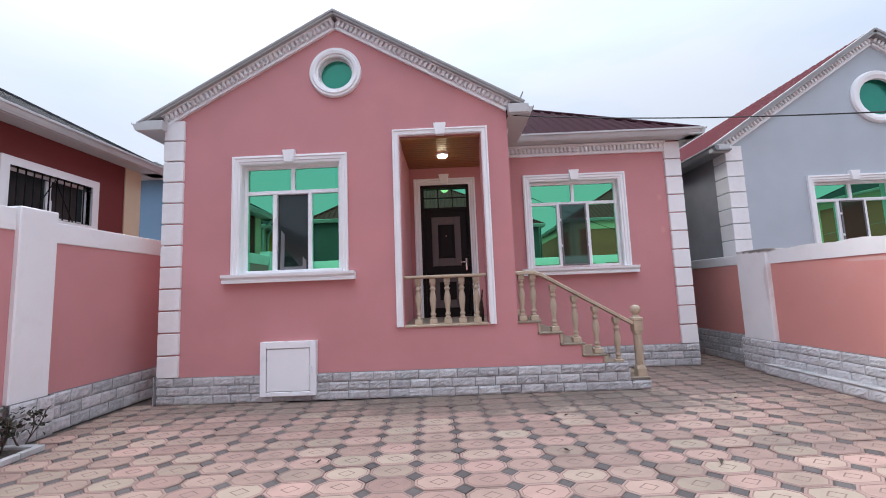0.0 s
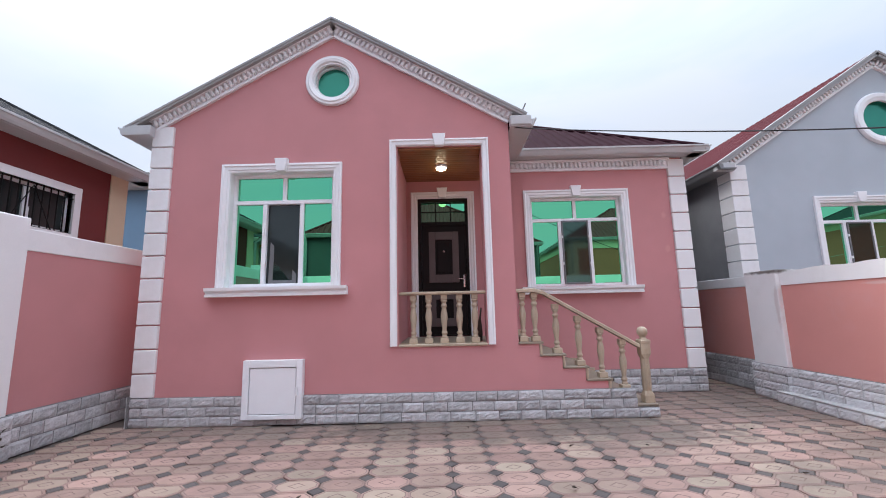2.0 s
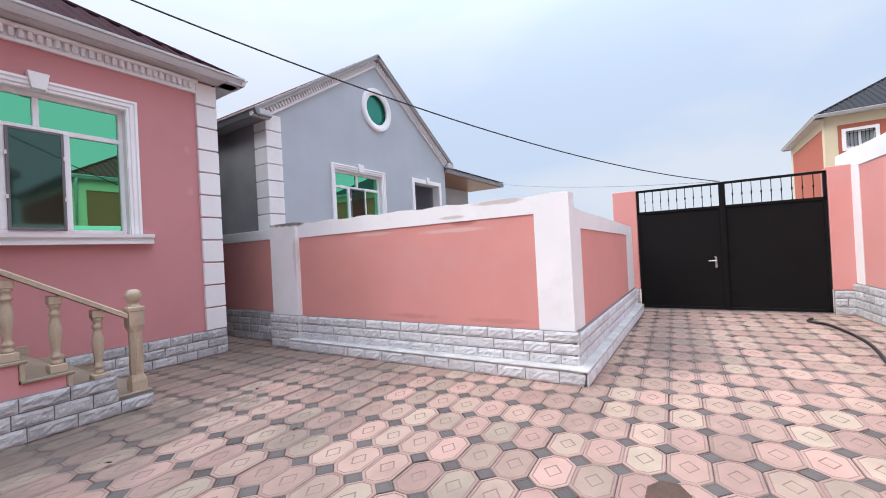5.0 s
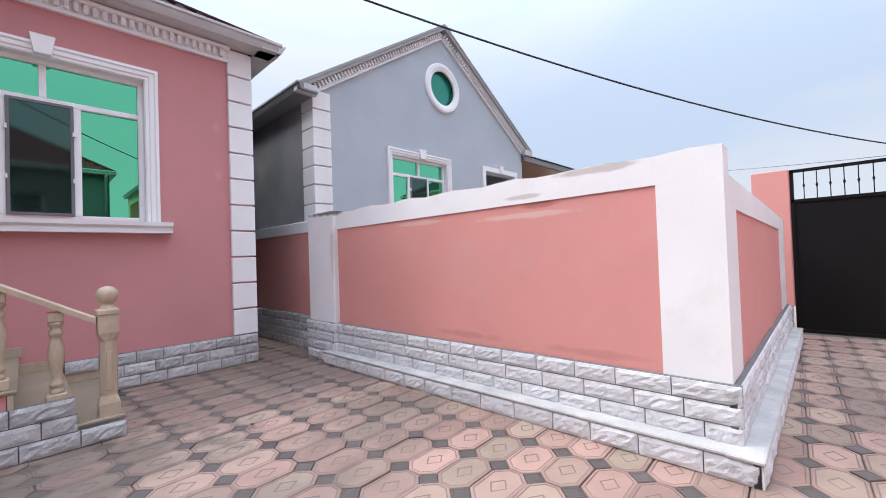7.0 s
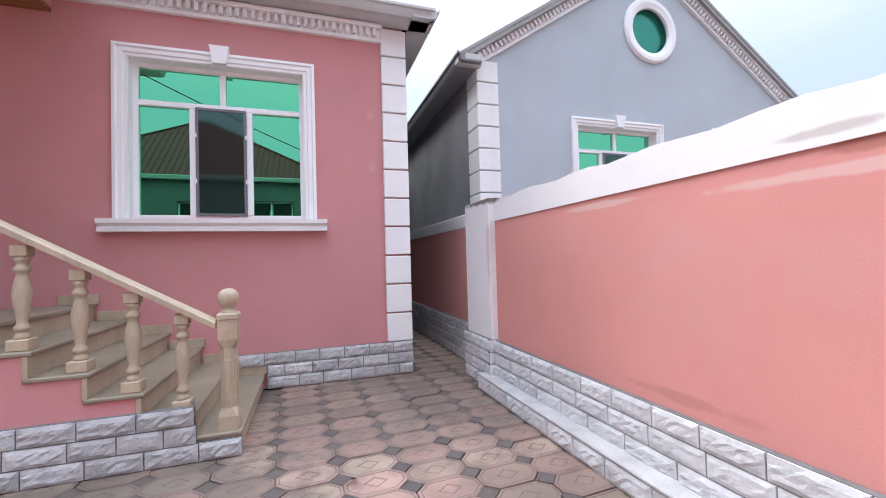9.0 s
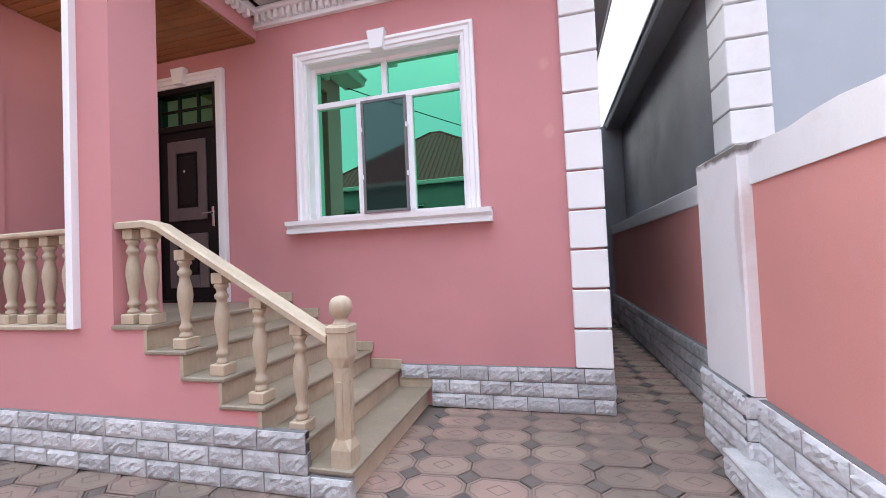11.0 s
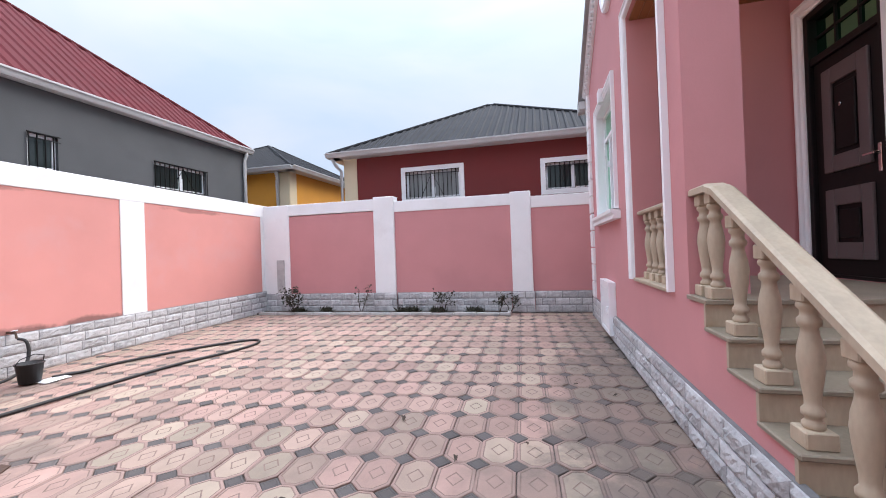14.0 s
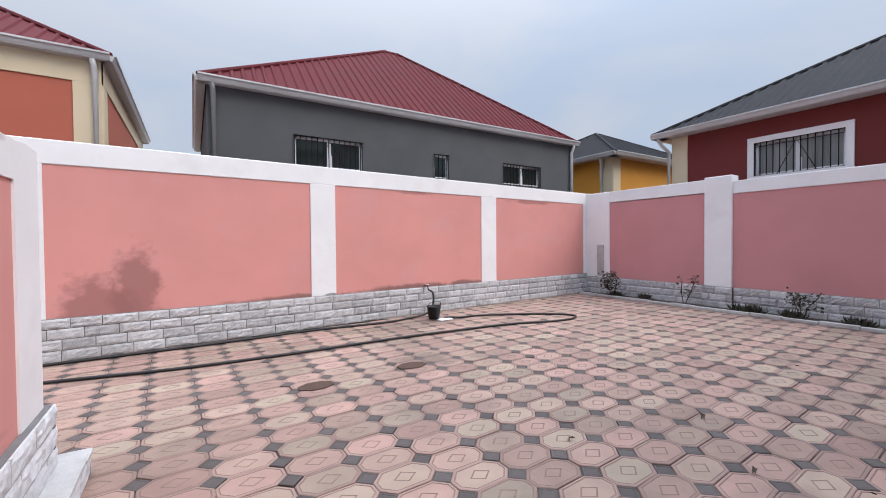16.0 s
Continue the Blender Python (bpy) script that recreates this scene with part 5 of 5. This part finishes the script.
tube(bm, spline([(0.60, -1.42, 0.03), (0.3, -1.30, 0.022), (-0.08, -1.26, 0.022), (-0.8, -0.95, 0.022), (-1.40, -0.55, 0.022), (-1.62, -0.22, 0.022), (-1.36, -0.02, 0.022), (-0.84, -0.06, 0.022), (-0.1, -0.28, 0.022), (0.8, -0.38, 0.022), (2.1, -0.46, 0.022), (3.6, -0.46, 0.022), (4.9, -0.55, 0.022), (6.0, -0.76, 0.022), (8.0, -1.05, 0.022), (9.3, -0.95, 0.022), (9.6, -0.75, 0.022), (9.9, -0.85, 0.022)]), 0.019)
part("loose_hose", bm, RUBBER, hose, smooth=True)
tap = group("garden_tap", 0.6, -2.05, 0.5, "small brass garden tap on the stone plinth", "tap")
bm = bmesh.new()
tube(bm, [(0.60, -2.20, 0.575), (0.60, -2.04, 0.575), (0.60, -2.01, 0.50)], 0.014)
part("tap_body", bm, RUST, tap)
boxes("tap_handle", CHROME, tap, [(0.56, -2.08, 0.59, 0.64, -2.05, 0.605)], bevel=0.004)
tray = group("white_tray", 0.72, -1.55, 0, "white plastic tray on the pavers beside the tap", "tray")
boxes("tray_base", PVC, tray, [(0.50, -1.44, 0.008, 0.78, -1.24, 0.025)], bevel=0.006)
bucket = group("black_bucket", 0.78, -1.6, 0.03, "small black plastic bucket beside the tap", "bucket")
bm = bmesh.new()
lathe(bm, [(0.10, 0.026), (0.13, 0.25), (0.14, 0.25), (0.14, 0.265), (0.125, 0.265), (0.098, 0.05), (0.01, 0.045)], 20, (0.80, -1.46, 0))
part("bucket_shell", bm, RUBBER, bucket, smooth=True)
bm = bmesh.new()
tube(bm, [(0.66, -1.46, 0.26), (0.68, -1.41, 0.33), (0.80, -1.37, 0.37), (0.92, -1.41, 0.33), (0.94, -1.46, 0.26)], 0.005, 6)
part("bucket_handle", bm, BLACK, bucket)

# ---- young roses in the bed ----


def rose(x, y, h, spread, seed, leaves, label):
    rnd = random.Random(seed)
    r = group("rose_bush", x, y, 0.03, label, "plant", grp="roses in the bed")
    bm, lf = bmesh.new(), bmesh.new()
    tips = []
    for k in range(3):
        a = rnd.uniform(0, 6.28)
        pts = [Vector((x, y, 0.02))]
        for s in range(5):
            pts.append(pts[-1] + Vector((math.cos(a) * spread * rnd.uniform(0.05, 0.28), math.sin(a) * spread * rnd.uniform(0.05, 0.28), h * rnd.uniform(0.14, 0.24))))
            a += rnd.uniform(-0.7, 0.7)
            if s > 1:
                tips.append(pts[-1])
        tube(bm, pts, 0.009 if k == 0 else 0.006, 6)
        for s in range(2):
            b = rnd.choice(pts[2:])
            e = b + Vector((rnd.uniform(-1, 1) * spread * 0.5, rnd.uniform(-1, 1) * spread * 0.5, rnd.uniform(0.02, 0.12)))
            tube(bm, [b, (b + e) / 2 + Vector((0, 0, 0.02)), e], 0.004, 5)
            tips += [e, (b + e) / 2]
    part("stem", bm, STEM, r)
    for _ in range(leaves):
        p = rnd.choice(tips) + Vector((rnd.gauss(0, 0.05), rnd.gauss(0, 0.05), rnd.gauss(0, 0.035)))
        m = Matrix.Translation(p) @ Euler((rnd.uniform(-1, 1), rnd.uniform(-1, 1), rnd.uniform(0, 6.3))).to_matrix().to_4x4()
        ln, w = rnd.uniform(0.045, 0.085), rnd.uniform(0.016, 0.028)
        v = [lf.verts.new(m @ Vector(c)) for c in ((0, 0, 0), (ln * 0.45, w, 0.006), (ln, 0, -0.004), (ln * 0.45, -w, 0.006))]
        lf.faces.new(v)
    part("foliage", lf, LEAF, r)


rose(-4.56, -1.42, 0.56, 0.42, 1, 300, "young rose bush with dark leaves in the bed")
rose(-4.58, 0.34, 0.62, 0.25, 2, 45, "thin leggy rose with few leaves in the bed")
rose(-4.58, 2.37, 0.52, 0.3, 3, 110, "young rose with sparse dark leaves in the bed")
rose(-4.58, 3.64, 0.42, 0.12, 4, 60, "pruned rose stub with few leaves in the bed")
rose(-4.58, 3.86, 0.36, 0.2, 5, 45, "pruned rose stub with few leaves in the bed")


def tuft(x, y, seed, r=0.14):
    rnd = random.Random(seed)
    t = group("weed_tuft", x, y, 0.03, "low dark green weeds in the planting bed", "plant", grp="weeds in the bed")
    lf = bmesh.new()
    for _ in range(150):
        a, d = rnd.uniform(0, 6.3), r * rnd.random() ** 0.6
        p = Vector((x + d * math.cos(a), y + d * math.sin(a) * 1.5, 0.03))
        u = Vector((rnd.gauss(0, 0.5), rnd.gauss(0, 0.5), 1)).normalized() * rnd.uniform(0.08, 0.19)
        s = u.cross(Vector((math.cos(a), math.sin(a), 0.2))).normalized() * 0.016
        lf.faces.new([lf.verts.new(q) for q in (p - s, p + s, p + u * 0.7 + s * 0.8, p + u)])
    part("foliage", lf, LEAF, t)


for i, (x, y) in enumerate(((-4.56, -1.35), (-4.58, 1.42), (-4.56, 2.25), (-4.58, 3.07), (-4.60, -0.6), (-4.58, 1.65))):
    tuft(x, y, 50 + i, 0.10 if i > 3 else 0.15)

# ---- small things on the pavers ----
for i, (x, y) in enumerate(((3.59, 0.88), (2.45, 0.81))):
    c = group("drain_cover", x, y, 0, "rusty brown octagonal drain cover set in the pavers", "drain cover", grp="drain covers")
    bm = bmesh.new()
    lathe(bm, [(0.19, 0.0), (0.19, 0.010), (0.175, 0.013), (0.15, 0.010), (0.01, 0.010)], 8, (x, y, 0.0))
    bmesh.ops.rotate(bm, cent=(x, y, 0), matrix=Matrix.Rotation(math.pi / 8, 3, "Z"), verts=bm.verts)
    bmesh.ops.scale(bm, vec=(1.0, 0.64, 1.0), space=Matrix.Translation((-x, -y, 0)), verts=bm.verts)
    part("cover", bm, RUST, c)
rnd = random.Random(9)
for i, (x, y) in enumerate(((1.67, 3.97), (2.30, 3.05), (0.02, 4.86), (1.38, 4.43), (2.2, 4.4), (-1.2, 3.3), (0.6, 2.3), (3.2, 3.6), (0.3, 5.2), (1.1, 3.4), (3.7, 4.9))):
    lf = bmesh.new()
    a = rnd.uniform(0, 6.3)
    mm = Matrix.Translation((x, y, 0.022)) @ Matrix.Rotation(a, 4, "Z")
    s = rnd.uniform(0.022, 0.04)
    for k in range(2):
        m3 = mm @ Matrix.Translation((0.01 * k, 0.012 * k, 0)) @ pose(0, 0, 0, 0, -20, 50 * k)
        v = [lf.verts.new(m3 @ Vector(c)) for c in ((-s, 0, 0), (0, s * 0.45, 0.012), (s, 0, 0.002), (0, -s * 0.45, 0.010))]
        lf.faces.new(v)
    ob = part("dry_leaf", lf, STEM)
    tagged(ob, "small dry brown leaf lying on the pavers", "leaf", "dry leaves")

# ---- pavers ----
pav = group("pavement", 2, 2, 0, "yard paved with pink octagonal pavers and dark square insets", "pavement", "structure")
bm = bmesh.new()
box(bm, -4.95, -2.75, -0.055, 10.9, 13.0, -0.015)
part("joint_sand", bm, JOINT, pav)
PX, PY, TURN, Q = 0.400, 0.2545, math.radians(2.6), 0.080


def octagon(bm, cx, cy, g=0.0025, k=0.0):
    """An octagonal paver with a chamfered edge and a sunk diamond line."""
    hx, hy = PX / 2 - g, PY / 2 - g
    q = Q - 0.5 * g
    def loop(d, z):
        a, b, c = hx - d, hy - d, q - 0.45 * d
        return [bm.verts.new((cx + x, cy + y, z + k)) for x, y in ((-a + c, -b), (a - c, -b), (a, -b + c), (a, b - c), (a - c, b), (-a + c, b), (-a, b - c), (-a, -b + c))]
    r = [loop(0.0, -0.02), loop(0.0, -0.004), loop(0.005, 0.0), loop(0.017, 0.0), loop(0.020, -0.003), loop(0.025, -0.001)]
    for row, (p, s) in enumerate(zip(r, r[1:])):
        for i in range(8):
            j = (i + 1) % 8
            bm.faces.new((p[i], p[j], s[j], s[i])).material_index = (1, 1, 1, 2, 2)[row]
    # inner frame: outer diamond line, groove, middle
    def sq(d, z):
        return [bm.verts.new((cx + x * d * 1.35, cy + y * d, z + k)) for x, y in ((-1, 0), (0, -1), (1, 0), (0, 1))]
    s0, s1, s2 = sq(0.060, -0.001), sq(0.056, -0.0035), sq(0.048, -0.0015)
    o = r[-1]
    for a, b, c in ((0, 1, 1), (2, 3, 2), (4, 5, 3), (6, 7, 0)):
        bm.faces.new((o[a], o[b], s0[c]))
    for a, b, c, d in ((1, 2, 1, 2), (3, 4, 2, 3), (5, 6, 3, 0), (7, 0, 0, 1)):
        bm.faces.new((o[a], o[b], s0[d], s0[c]))
    for p, s in ((s0, s1), (s1, s2)):
        for i in range(4):
            j = (i + 1) % 4
            bm.faces.new((p[i], p[j], s[j], s[i])).material_index = 2
    bm.faces.new(s2)


def key_square(bm, cx, cy, k=0.0):
    g = Q - 0.003
    def loop(d, z):
        return [bm.verts.new((cx + x, cy + y, z + k)) for x, y in ((-g + d, 0), (0, -g + d), (g - d, 0), (0, g - d))]
    r = [loop(0, -0.02), loop(0, -0.005), loop(0.006, -0.001), loop(0.02, -0.001), loop(0.025, -0.004), loop(0.04, -0.002)]
    for p, s in zip(r, r[1:]):
        for i in range(4):
            j = (i + 1) % 4
            bm.faces.new((p[i], p[j], s[j], s[i]))
    bm.faces.new(r[-1])


def mesh_of(fn, *mats):
    b = bmesh.new()
    fn(b, 0, 0)
    bmesh.ops.recalc_face_normals(b, faces=b.faces)
    me = bpy.data.meshes.new("paver")
    b.to_mesh(me)
    b.free()
    for mat in mats:
        me.materials.append(mat)
    return me


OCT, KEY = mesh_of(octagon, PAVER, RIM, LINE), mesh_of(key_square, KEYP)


def inside(x, y):
    """Whether the yard or the drive reaches this place."""
    if y < back_y(x, 0.0) or x < -4.92:
        return False
    if x > 5.5:
        return x < 10.55 and y < 1.75
    if y > FY - 0.02:
        return 2.95 < x and (y < WY - 0.02 or x > HX1 - 0.02) and y < 12.9
    return True


rnd = random.Random(6)
count = [0, 0]


def add_template(verts, faces, slots, me, dx, dy, dz, tx, ty):
    base, ct, st = len(verts), math.cos(TURN), math.sin(TURN)
    for v in me.vertices:
        verts.append((v.co.x * ct - v.co.y * st + dx, v.co.x * st + v.co.y * ct + dy, v.co.z + dz + v.co.x * tx + v.co.y * ty))
    for p in me.polygons:
        faces.append([base + i for i in p.vertices])
        slots.append(p.material_index)


far = {"paver": ([], [], []), "key_paver": ([], [], [])}
for i in range(-14, 30):
    for j in range(-14, 55):
        for name, me, ox, oy, lim in (("paver", OCT, 0.5, 0.5, 300), ("key_paver", KEY, 0.0, 0.0, 290)):
            u, v = (i + ox - 0.371) * PX, (j + oy - 0.130) * PY
            x, y = u * math.cos(TURN) - v * math.sin(TURN), u * math.sin(TURN) + v * math.cos(TURN)
            if not inside(x, y):
                continue
            dz, tx, ty = rnd.uniform(-0.004, 0.004), rnd.gauss(0, 0.008), rnd.gauss(0, 0.008)
            jx, jy, turn = rnd.gauss(0, 0.0025), rnd.gauss(0, 0.0025), rnd.gauss(2.6, 0.5)
            near = 1.0 < x < 4.75 and 1.9 < y < 5.4
            if near and count[name == "key_paver"] < lim:
                count[name == "key_paver"] += 1
                shared(name, me, pav, pose(x + jx, y + jy, dz, math.degrees(ty), -math.degrees(tx), turn))
            else:
                add_template(*far[name], me, x + jx, y + jy, dz, tx, ty)
for name, (vs, fs, slots) in far.items():
    me = bpy.data.meshes.new(name + "s")
    me.from_pydata(vs, [], fs)
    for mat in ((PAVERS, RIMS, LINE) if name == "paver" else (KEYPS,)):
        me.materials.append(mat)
    me.polygons.foreach_set("material_index", slots)
    ob = new(name + "s", me)
    ob.parent = pav
    tagged(ob, kind="stuff")
